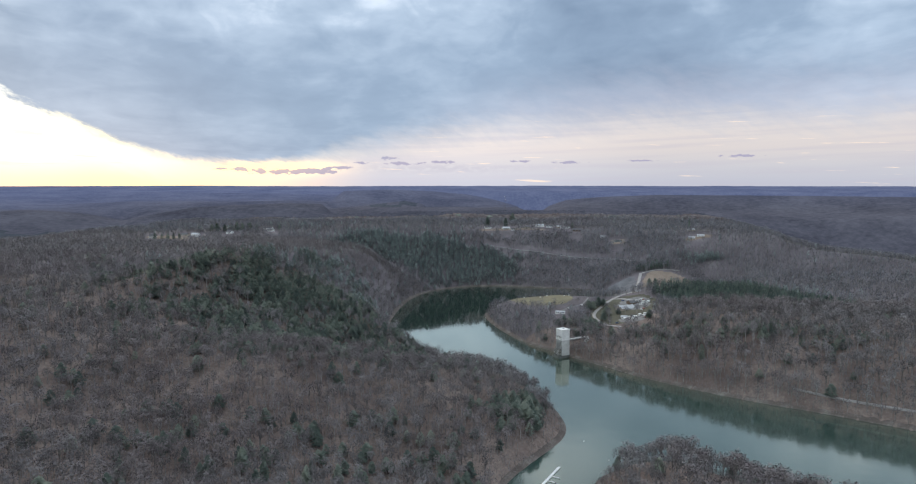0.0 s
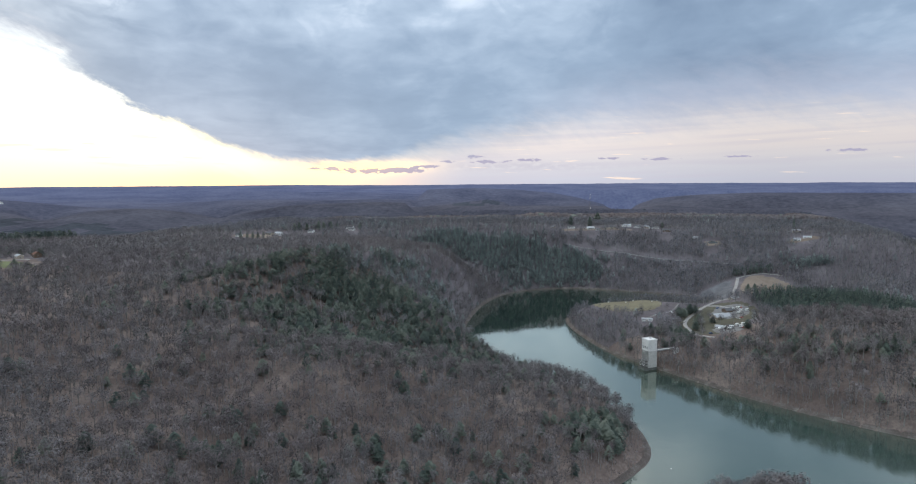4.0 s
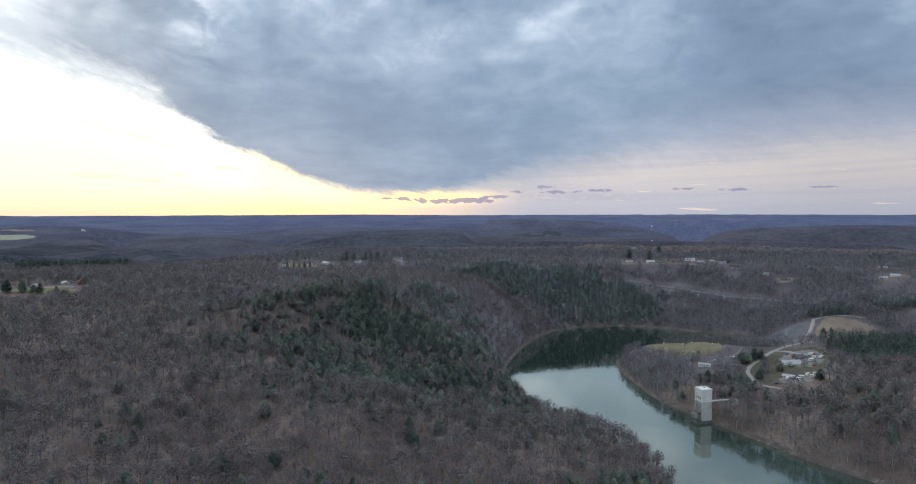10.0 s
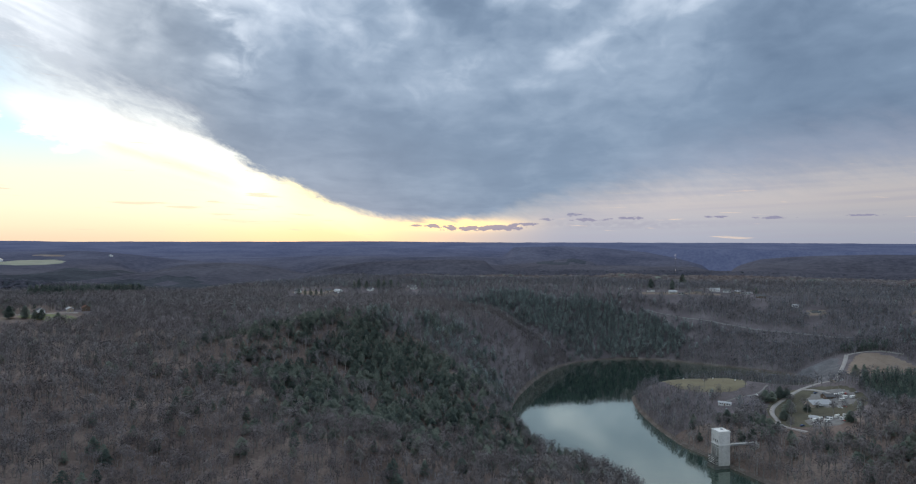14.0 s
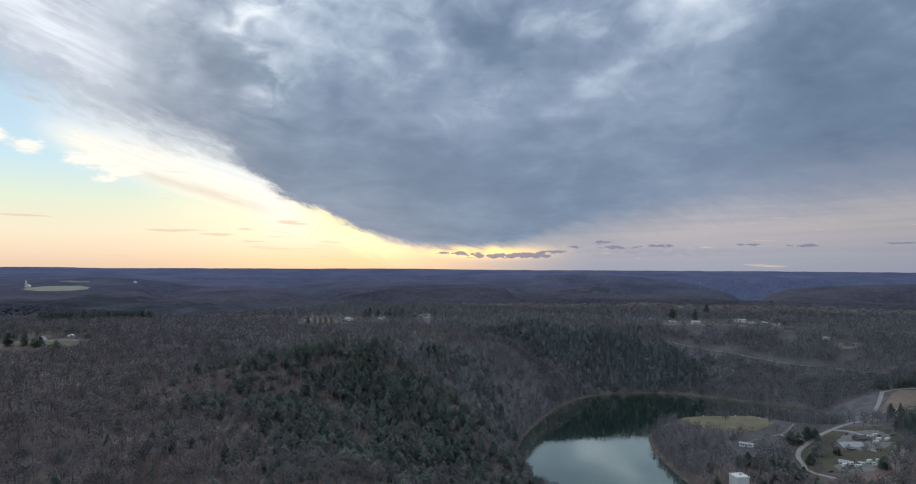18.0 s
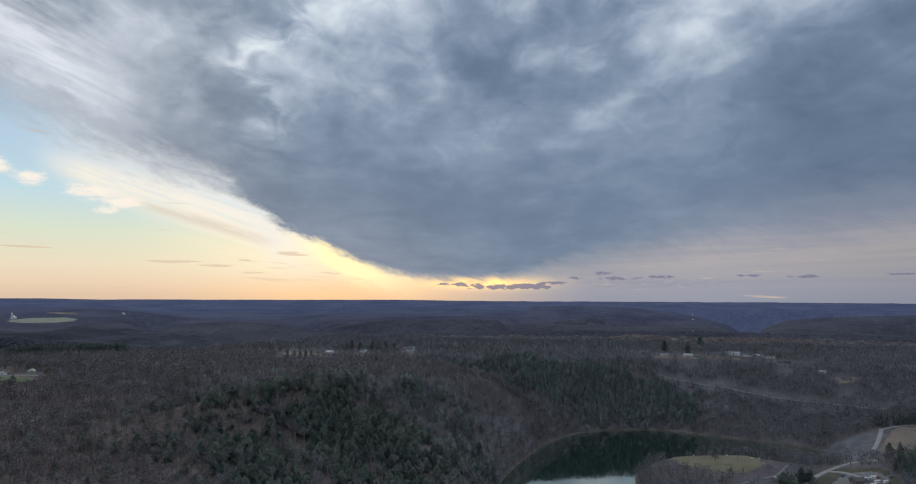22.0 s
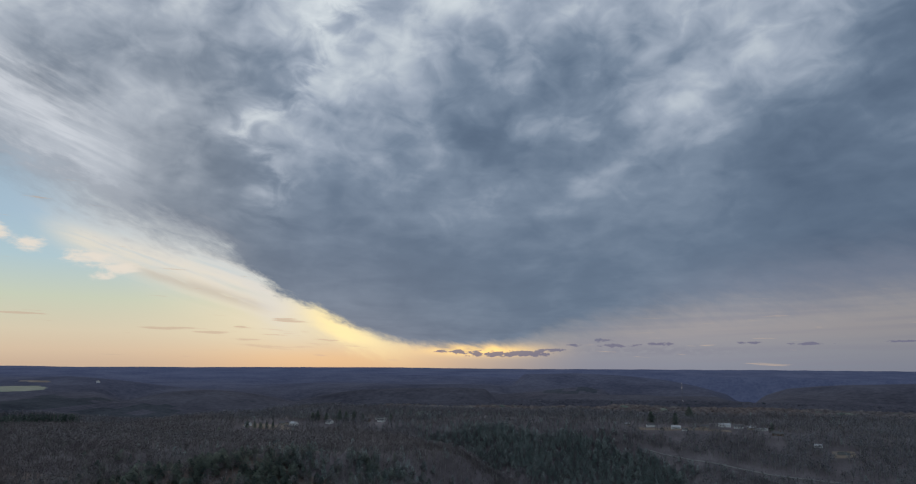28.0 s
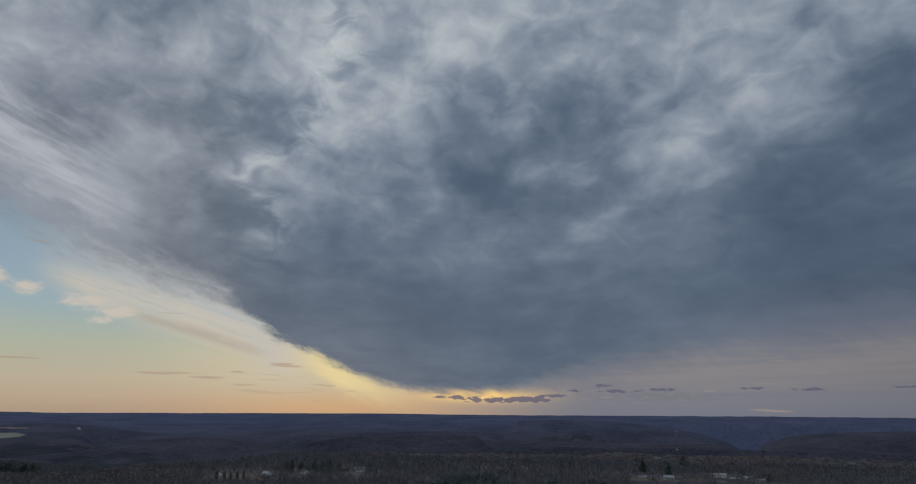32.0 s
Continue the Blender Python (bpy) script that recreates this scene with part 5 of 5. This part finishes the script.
def house(label, x, y, turn, w, d, h, rise, wall, roof, group, chimney=False, porch=False):
    z = float(min(ground(x + a * w / 2, y + b * d / 2) for a in (-1, 0, 1) for b in (-1, 0, 1)))
    t = thing("house", label, "house", x, y, turn, z, group)
    top = h + 0.6
    bm = boxed((-w / 2, w / 2, -d / 2, d / 2, -1.0, top))
    for s in (-1, 1):
        v = [bm.verts.new(c) for c in ((s * w / 2, -d / 2, top), (s * w / 2, d / 2, top), (s * w / 2, 0, top + rise))]
        bm.faces.new(v)
    part("wall", bm, wall, t)
    bm = bmesh.new()
    o, th = 0.5, 0.22
    for s in (-1, 1):
        a, b = top - o * rise / (d / 2), top + rise
        v = [bm.verts.new(c) for c in ((-w / 2 - o, s * (d / 2 + o), a), (w / 2 + o, s * (d / 2 + o), a), (w / 2 + o, 0, b), (-w / 2 - o, 0, b))]
        u = [bm.verts.new((p.co.x, p.co.y, p.co.z + th)) for p in v]
        for f in ((0, 1, 2, 3), (7, 6, 5, 4), (0, 4, 5, 1), (1, 5, 6, 2), (2, 6, 7, 3), (3, 7, 4, 0)):
            bm.faces.new([(v + u)[i] for i in f])
    r = part("roof", bm, roof, t)
    if chimney:
        part("chimney", boxed((w * 0.2, w * 0.2 + 0.8, -0.4, 0.5, top + rise * 0.4, top + rise + 0.9), soft=0.04), BROWNWALL, r)
    part("door", boxed((-0.5, 0.5, -d / 2 - 0.06, -d / 2 + 0.02, 0.5, 2.6)), BROWNWALL, t)
    for k in (-0.34, -0.18, 0.2, 0.36):
        for s in (-1, 1):
            win = part("window", boxed((k * w - 0.6, k * w + 0.6, s * d / 2 - 0.05, s * d / 2 + 0.05, 1.5, 2.8)), WHITE, t, "white window frame")
            part("pane", boxed((k * w - 0.5, k * w + 0.5, s * (d / 2 + 0.06) - 0.02, s * (d / 2 + 0.06) + 0.02, 1.6, 2.7)), GLASS, win)
    for s in (-1, 1):
        win = part("window", boxed((s * w / 2 - 0.05, s * w / 2 + 0.05, -0.6, 0.6, 1.5, 2.8)), WHITE, t, "white window frame")
        part("pane", boxed((s * (w / 2 + 0.06) - 0.02, s * (w / 2 + 0.06) + 0.02, -0.5, 0.5, 1.6, 2.7)), GLASS, win)
    if porch:
        p = part("porch_roof", boxed((-w * 0.3, w * 0.3, -d / 2 - 2.4, -d / 2 - 0.05, 3.0, 3.2)), roof, t)
        for k in (-0.28, 0.28):
            part("post", boxed((k * w - 0.08, k * w + 0.08, -d / 2 - 2.3, -d / 2 - 2.14, -0.5, 3.0)), WHITE, p)
    return t


ROW, HILL, CAMPG = "houses in a row on the plateau", "houses on the hilltop", "buildings of the camp"
for args in (
    ("small white house under dark pines on the plateau", 62, 1320, 8, 13, 8, 3.2, 2.2, WHITE, SHINGLE, ROW, True),
    ("white house with a pale metal roof and porch", 100, 1311, 5, 14, 8, 3.0, 2.2, WHITE, PALEROOF, ROW, False, True),
    ("low white garage beside the porch house", 113, 1300, 0, 8, 6, 2.6, 1.4, WHITE, SHINGLE, ROW),
    ("tan house half hidden by bare trees", 143, 1316, -4, 12, 8, 3.0, 2.0, TANWALL, SHINGLE, ROW),
    ("wide white house with a pale roof", 172, 1334, 4, 17, 9, 3.2, 2.0, WHITE, PALEROOF, ROW, True),
    ("white bungalow with a grey shingle roof", 192, 1328, -6, 13, 8, 2.8, 1.8, WHITE, SHINGLE, ROW),
    ("pale tan house beside the bungalow", 210, 1322, -10, 12, 8, 3.0, 2.0, TANWALL, PALEROOF, ROW),
    ("long white mobile home", 222, 1312, -14, 18, 5, 2.7, 0.9, WHITE, PALEROOF, ROW),
    ("dark brown house with a black roof at the wood's edge", 241, 1284, -12, 15, 9, 3.2, 2.4, BROWNWALL, SHINGLE, ROW, True),
    ("lone pale cabin among the trees", 26, 1313, 10, 9, 7, 2.8, 1.8, TANWALL, PALEROOF, ROW),
    ("white shed above the pond", 285, 1246, -15, 10, 6, 2.8, 1.5, WHITE, PALEROOF, "buildings near the pond"),
):
    house(*args)
for args in (
    ("white house with a steep roof facing the lake", -520, 1076, -20, 9, 8, 3.4, 3.2, WHITE, SHINGLE, HILL, True),
    ("tan ranch house behind a clipped hedge", -478, 1108, -22, 14, 8, 2.8, 1.8, TANWALL, SHINGLE, HILL),
    ("white house with a tan roof on the hilltop", -462, 1112, -22, 14, 8, 3.2, 2.2, WHITE, PALEROOF, HILL),
    ("small white house among tall pines", -406, 1124, -18, 10, 8, 3.2, 2.6, WHITE, SHINGLE, HILL),
    ("wide white house with two roofs on the hilltop", -366, 1222, -14, 17, 9, 3.4, 2.2, WHITE, SHINGLE, HILL, True),
    ("pale garage wing in front of the wide house", -356, 1204, -14, 12, 7, 2.8, 1.4, WHITE, SHINGLE, HILL),
    ("brown shed under the pines", -380, 1200, -10, 9, 6, 2.6, 1.6, BROWNWALL, SHINGLE, HILL),
):
    house(*args)
for args in (
    ("white farmhouse with a grey roof beside the lawn", -655, 706, -38, 18, 9, 3.2, 2.4, WHITE, SHINGLE, "farmstead buildings", True),
    ("tan open shed at the end of the lane", -616, 712, -38, 16, 7, 3.0, 1.6, TANWALL, PALEROOF, "farmstead buildings"),
    ("brown barn beside the bare trees", -598, 718, -36, 11, 8, 3.6, 2.6, BROWNWALL, REDROOF, "farmstead buildings"),
    ("white farm barn on the far plateau", -2115, 1778, -40, 34, 16, 6, 5, WHITE, PALEROOF, "far farm buildings"),
    ("low white farm shed on the far plateau", -1900, 2045, -40, 30, 12, 4, 3, WHITE, PALEROOF, "far farm buildings"),
):
    house(*args)
for args in (
    ("white hillside house with a pale roof", 458, 1192, -22, 13, 7, 2.8, 1.8, WHITE, PALEROOF, "hillside houses"),
    ("small white hillside house", 440, 1188, -22, 11, 8, 3.2, 2.2, WHITE, PALEROOF, "hillside houses"),
    ("tan house at the top of the hillside", 455, 1232, -20, 13, 7, 3.0, 2.0, TANWALL, PALEROOF, "hillside houses"),
    ("long low white building beside the meadow", 131, 800, -12, 12, 4.5, 2.6, 0.9, WHITE, PALEROOF, CAMPG),
    ("grey-roofed camp hall in the gravel yard", 222, 828, 24, 22, 13, 3.2, 3.0, TANWALL, PALEROOF, CAMPG, False, True),
    ("dark-roofed wing beside the camp hall", 236, 846, 24, 13, 9, 3.0, 2.2, BROWNWALL, SHINGLE, CAMPG),
    ("small white hut by the loop road", 204, 764, -20, 7, 5, 2.6, 1.5, WHITE, PALEROOF, CAMPG),
    ("small brown hut under the trees", 213, 756, 10, 6, 5, 2.5, 1.5, BROWNWALL, SHINGLE, CAMPG),
    ("pale pavilion roof near the dam road", 258, 902, 30, 12, 8, 2.6, 1.6, TANWALL, PALEROOF, CAMPG),
):
    house(*args)


def silo(x, y):
    t = thing("silo", "tall pale farm silo with a domed cap", "silo", x, y, 0)
    bm = bmesh.new()
    rod(bm, (0, 0, -1), (0, 0, 20), 3.2, 16)
    part("barrel", bm, CONCRETE, t)
    bm = bmesh.new()
    bmesh.ops.create_uvsphere(bm, u_segments=16, v_segments=8, radius=3.25)
    bmesh.ops.translate(bm, verts=bm.verts[:], vec=(0, 0, 20))
    part("dome", bm, STEEL, t, "grey metal dome")


silo(-2140, 1790)


def hay_bale(x, y, turn):
    t = thing("hay_bale", "white plastic-wrapped round hay bale lying in the meadow", "hay bale", x, y, turn, float(ground(x, y)) + 0.25, "hay bales in the meadow")
    bm = rods(((-0.75, 0, 0.62), (0.75, 0, 0.62), 0.65), sides=14)
    bmesh.ops.bevel(bm, geom=[e for e in bm.edges if abs(abs(e.verts[0].co.x) - 0.75) < 0.01 and abs(abs(e.verts[1].co.x) - 0.75) < 0.01], offset=0.1, segments=2, affect="EDGES")
    part("wrap", bm, WHITE, t)
    part("end_fold", rods(((0.74, 0, 0.62), (0.78, 0, 0.62), 0.3), ((-0.78, 0, 0.62), (-0.74, 0, 0.62), 0.3), sides=10), STEEL, t)


for x, y, turn in ((98, 926, 20), (120, 912, 60), (132, 930, 5), (154, 908, 40), (162, 915, 75)):
    hay_bale(x, y, turn)


def camper(label, x, y, turn, ln=7.0, mat=None):
    t = thing("camper", label, "camper", x, y, turn, None, "campers in the yard")
    part("body", boxed((-ln / 2, ln / 2, -1.2, 1.2, 0.75, 3.1), soft=0.22), mat or WHITE, t)
    for s in (-1, 1):
        for k in (-0.25, 0.22):
            part("window", boxed((k * ln - 0.6, k * ln + 0.6, s * 1.2 - 0.02, s * 1.2 + 0.02, 1.8, 2.5)), GLASS, t)
        for k in (-0.12, 0.05):
            w = part("wheel", rods(((k * ln, s * 1.0, 0.38), (k * ln, s * 1.22, 0.38), 0.38), sides=12), DARK, t)
            part("hub", rods(((k * ln, s * 1.2, 0.38), (k * ln, s * 1.25, 0.38), 0.18), sides=8), STEEL, w)
    part("door", boxed((0.34 * ln, 0.34 * ln + 0.7, -1.23, -1.18, 0.8, 2.7)), STEEL, t)
    part("hitch", rods(((-ln / 2, 0, 0.8), (-ln / 2 - 1.3, 0, 0.6), 0.07), ((-ln / 2 - 1.2, 0, 0.6), (-ln / 2 - 1.2, 0, -0.1), 0.05)), STEEL, t)


CARS = [surface("car_paint_" + n, [c, tuple(v * 1.15 for v in c)], 0.5, 0.3, 6.0, 0, spec=0.6) for n, c in (("white", (0.62, 0.62, 0.62)), ("red", (0.28, 0.04, 0.035)), ("grey", (0.2, 0.21, 0.22)), ("blue", (0.05, 0.09, 0.2)))]


def car(label, x, y, turn, mat):
    t = thing("car", label, "car", x, y, turn, float(ground(x, y)) + 0.25, "cars parked in the camp")
    bm = boxed((-2.2, 2.2, -0.88, 0.88, 0.35, 0.95))
    v = box(bm, -1.5, 1.1, -0.8, 0.8, 0.95, 1.5)
    for q in v[4:]:
        q.co.x = q.co.x * 0.72 - 0.05
        q.co.y *= 0.85
    bmesh.ops.bevel(bm, geom=bm.edges[:], offset=0.08, segments=2, affect="EDGES")
    part("body", bm, mat, t)
    for s in (-1, 1):
        part("side_window", boxed((-0.95, 0.72, s * 0.76 - 0.01, s * 0.76 + 0.01, 1.05, 1.38)), GLASS, t)
        for k in (-1.35, 1.35):
            part("wheel", rods(((k, s * 0.7, 0.33), (k, s * 0.9, 0.33), 0.33), sides=12), DARK, t)
    part("windscreen", boxed((0.86, 0.92, -0.6, 0.6, 1.02, 1.36)), GLASS, t)


r_ = np.random.default_rng(21)
for k, (x, y) in enumerate(((248, 849), (249, 840), (244, 833), (243, 847), (255, 838), (203, 768), (202, 756), (208, 758), (214, 754), (221, 759), (228, 757), (210, 748), (223, 748))):
    camper(("white camper trailer parked in the yard", "white camper with a dusty flank", "pale camper trailer on the gravel")[k % 3], x, y, float(r_.uniform(-40, 50)), float(r_.uniform(4.6, 6.4)))
for k, (x, y) in enumerate(((236, 806), (241, 810), (233, 856), (226, 858), (208, 760), (224, 744), (202, 746), (178, 850), (146, 828), (252, 850), (262, 850), (189, 741), (168, 849))):
    car(("white car parked on the gravel", "red car parked in the camp", "grey car parked beside the road", "blue car parked on the gravel")[k % 4], x, y, float(r_.uniform(0, 180)), CARS[k % 4])


# ---------------------------------------------------------------- the radio mast
MAST = surface("dull_mast_steel", [(0.08, 0.08, 0.085), (0.13, 0.13, 0.135)], 0.5, 0.6, 6.0, 0)


def radio_mast():
    base = float(ground(113, 1520))
    t = thing("radio_mast", "slender lattice radio mast with red and white warning lamps", "mast", 113, 1520, 0, base)
    hgt = 158 - base
    corners = [(0.9 * math.cos(a), 0.9 * math.sin(a)) for a in (0.3, 2.4, 4.5)]
    for cx, cy in corners:
        part("leg", rods(((cx, cy, -1), (cx * 0.6, cy * 0.6, hgt), 0.07)), MAST, t)
    n = int(hgt / 3)
    for k in range(n):
        z0, z1 = hgt * k / n, hgt * (k + 1) / n
        bm = bmesh.new()
        for i in range(3):
            (ax, ay), (bx, by) = corners[i], corners[(i + 1) % 3]
            rod(bm, (ax * 0.8, ay * 0.8, z0), (bx * 0.8, by * 0.8, z1), 0.05, 4)
        part("brace", bm, MAST, t)
    for z, col in ((hgt, (1, 0.9, 0.85, 1)), (hgt * 0.86, (1, 0.85, 0.8, 1)), (hgt * 0.45, (1, 0.9, 0.85, 1))):
        m = bpy.data.materials.new("warning_lamp")
        m.use_nodes = True
        b = m.node_tree.nodes["Principled BSDF"]
        b.inputs["Emission Color"].default_value, b.inputs["Emission Strength"].default_value = col, 1.6
        bm = bmesh.new()
        bmesh.ops.create_uvsphere(bm, u_segments=8, v_segments=6, radius=0.55)
        bmesh.ops.translate(bm, verts=bm.verts[:], vec=(0, 0, z))
        part("lamp", bm, m, t, "glowing white warning lamp")


radio_mast()


# ---------------------------------------------------------------- trees that stand singly
def tri_mesh(name, tri, mat, tone):
    v = tri.reshape(-1, 3)
    me = mesh_from(name, v, np.arange(len(v)).reshape(-1, 3), mat)
    me.attributes.new("tone", "FLOAT", "POINT").data.foreach_set("value", np.full(len(v), tone, np.float32))
    return me


def single_tree(kind, label, seed, tone, group):
    r = np.random.default_rng(seed)
    t = tagged(new(kind), label, "tree", group)
    if kind == "bare_tree":
        tri, nl = bare_crown(r, 11, 170, 0.95, low=-0.2)
        trunk, crown, mat = np.concatenate([stem(9.0, 0.27, 0.1, 5), tri[:nl]]), tri[nl:], TWIG
    else:
        trunk, crown, mat = stem(7.0, 0.3, 0.2, 5), pine_crown(r, 13, 10), NEEDLE
    for name, m in (("trunk", tri_mesh("trunk", trunk, BARK, 0.5)), ("crown", tri_mesh("crown", crown, mat, tone))):
        p = new(name, m)
        p.parent = t
    return t


def stand_singly():
    bare = [single_tree("bare_tree", "leafless grey tree with a rounded crown of fine twigs", 700 + k, 0.2 + 0.1 * k, "trees on the near slope") for k in range(7)]
    pines = [single_tree("pine_tree", "dark green pine with drooping tiers of boughs", 720 + k, 0.3 + 0.15 * k, "pines standing apart") for k in range(4)]
    used = set()

    def place(pool, k, x, y, s, w):
        m = pose(x, y, float(ground(x, y)) - 0.2, 0, 0, float(rng.uniform(0, 360))) @ Matrix.Diagonal((s * w, s * w, s, 1))
        ob = pool[k % len(pool)]
        if (id(pool), k % len(pool)) not in used:
            used.add((id(pool), k % len(pool)))
            ob.matrix_basis = m
        else:
            c = copy_thing(ob, Matrix())
            c.matrix_basis = m
    x, y = scatter(-168, 10, 287, 365, 6.6)
    keep = in_view(x, y) & ~open_ground(x, y)
    for k, (a, b) in enumerate(zip(x[keep], y[keep])):
        pick = pines if rng.uniform() < 0.13 else bare
        place(pick, int(rng.integers(0, 50)), a, b, float(rng.uniform(0.75, 1.25)), float(rng.uniform(0.9, 1.2)))
    spots = [
             (104, 397, 0.85), (171, 379, 0.9),  (276, 905, 1.2), (283, 898, 1.1), (292, 930, 1.0),
             (-508, 1058, 1.0), (-498, 1062, 0.9), (-490, 1066, 0.9), (-482, 1070, 0.9), (-474, 1074, 0.9), (-500, 985, 1.0), (-440, 1130, 1.2), (-430, 1128, 1.4), (-418, 1134, 1.1),
             (-398, 1140, 1.5), (-392, 1150, 1.3), (-385, 1160, 1.2), (-378, 1150, 1.4), (-372, 1168, 1.1), (-340, 1205, 1.1), (62, 1338, 1.7), (100, 1330, 1.6), (122, 1420, 2.0), (235, 1300, 1.1)]
    for k, (a, b, s) in enumerate(((-624, 642, 1.25), (-632, 648, 1.1), (-617, 655, 1.15), (-610, 650, 0.9), (-589, 652, 1.0), (-595, 649, 0.85), (-697, 697, 1.3), (-575, 660, 0.8), (121, 750, 0.8), (128, 754, 0.85), (134, 748, 0.8), (140, 752, 0.9), (146, 746, 0.85), (152, 748, 0.95), (157, 740, 0.9), (150, 738, 0.8), (143, 707, 0.9), (136, 704, 0.8), (173, 828, 1.1), (180, 834, 0.95), (190, 846, 1.15), (197, 850, 0.9),
                                   (179, 767, 0.85), (190, 800, 1.05), (206, 801, 0.7), (153, 720, 1.1), (160, 727, 0.95), (158, 716, 0.9), (166, 722, 0.8), (226, 738, 0.9))):
        place(pines, k, a, b, s * 0.95, float(rng.uniform(1.6, 2.0)))
    for k, (a, b, s) in enumerate(spots):
        place(pines, k, a, b, s, float(rng.uniform(1.0, 1.35)))
    place(pines, 1, 461, 1262, 2.1, 0.42)
    for k, (a, b) in enumerate(((140, 900), (118, 872), (160, 872), (205, 812), (214, 798), (196, 822), (226, 790), (232, 776), (250, 792), (262, 806), (244, 868), (268, 880), (198, 850), (186, 770), (180, 742), (240, 760), (222, 775), (256, 770), (270, 840), (150, 815), (160, 770), (158, 790), (165, 812), (205, 795), (238, 822), (250, 868), (228, 878), (262, 792), (258, 752), (243, 738), (200, 726), (190, 790), (176, 722), (226, 726))):
        place(bare, k, a, b, float(rng.uniform(0.8, 1.15)), 1.1)


stand_singly()
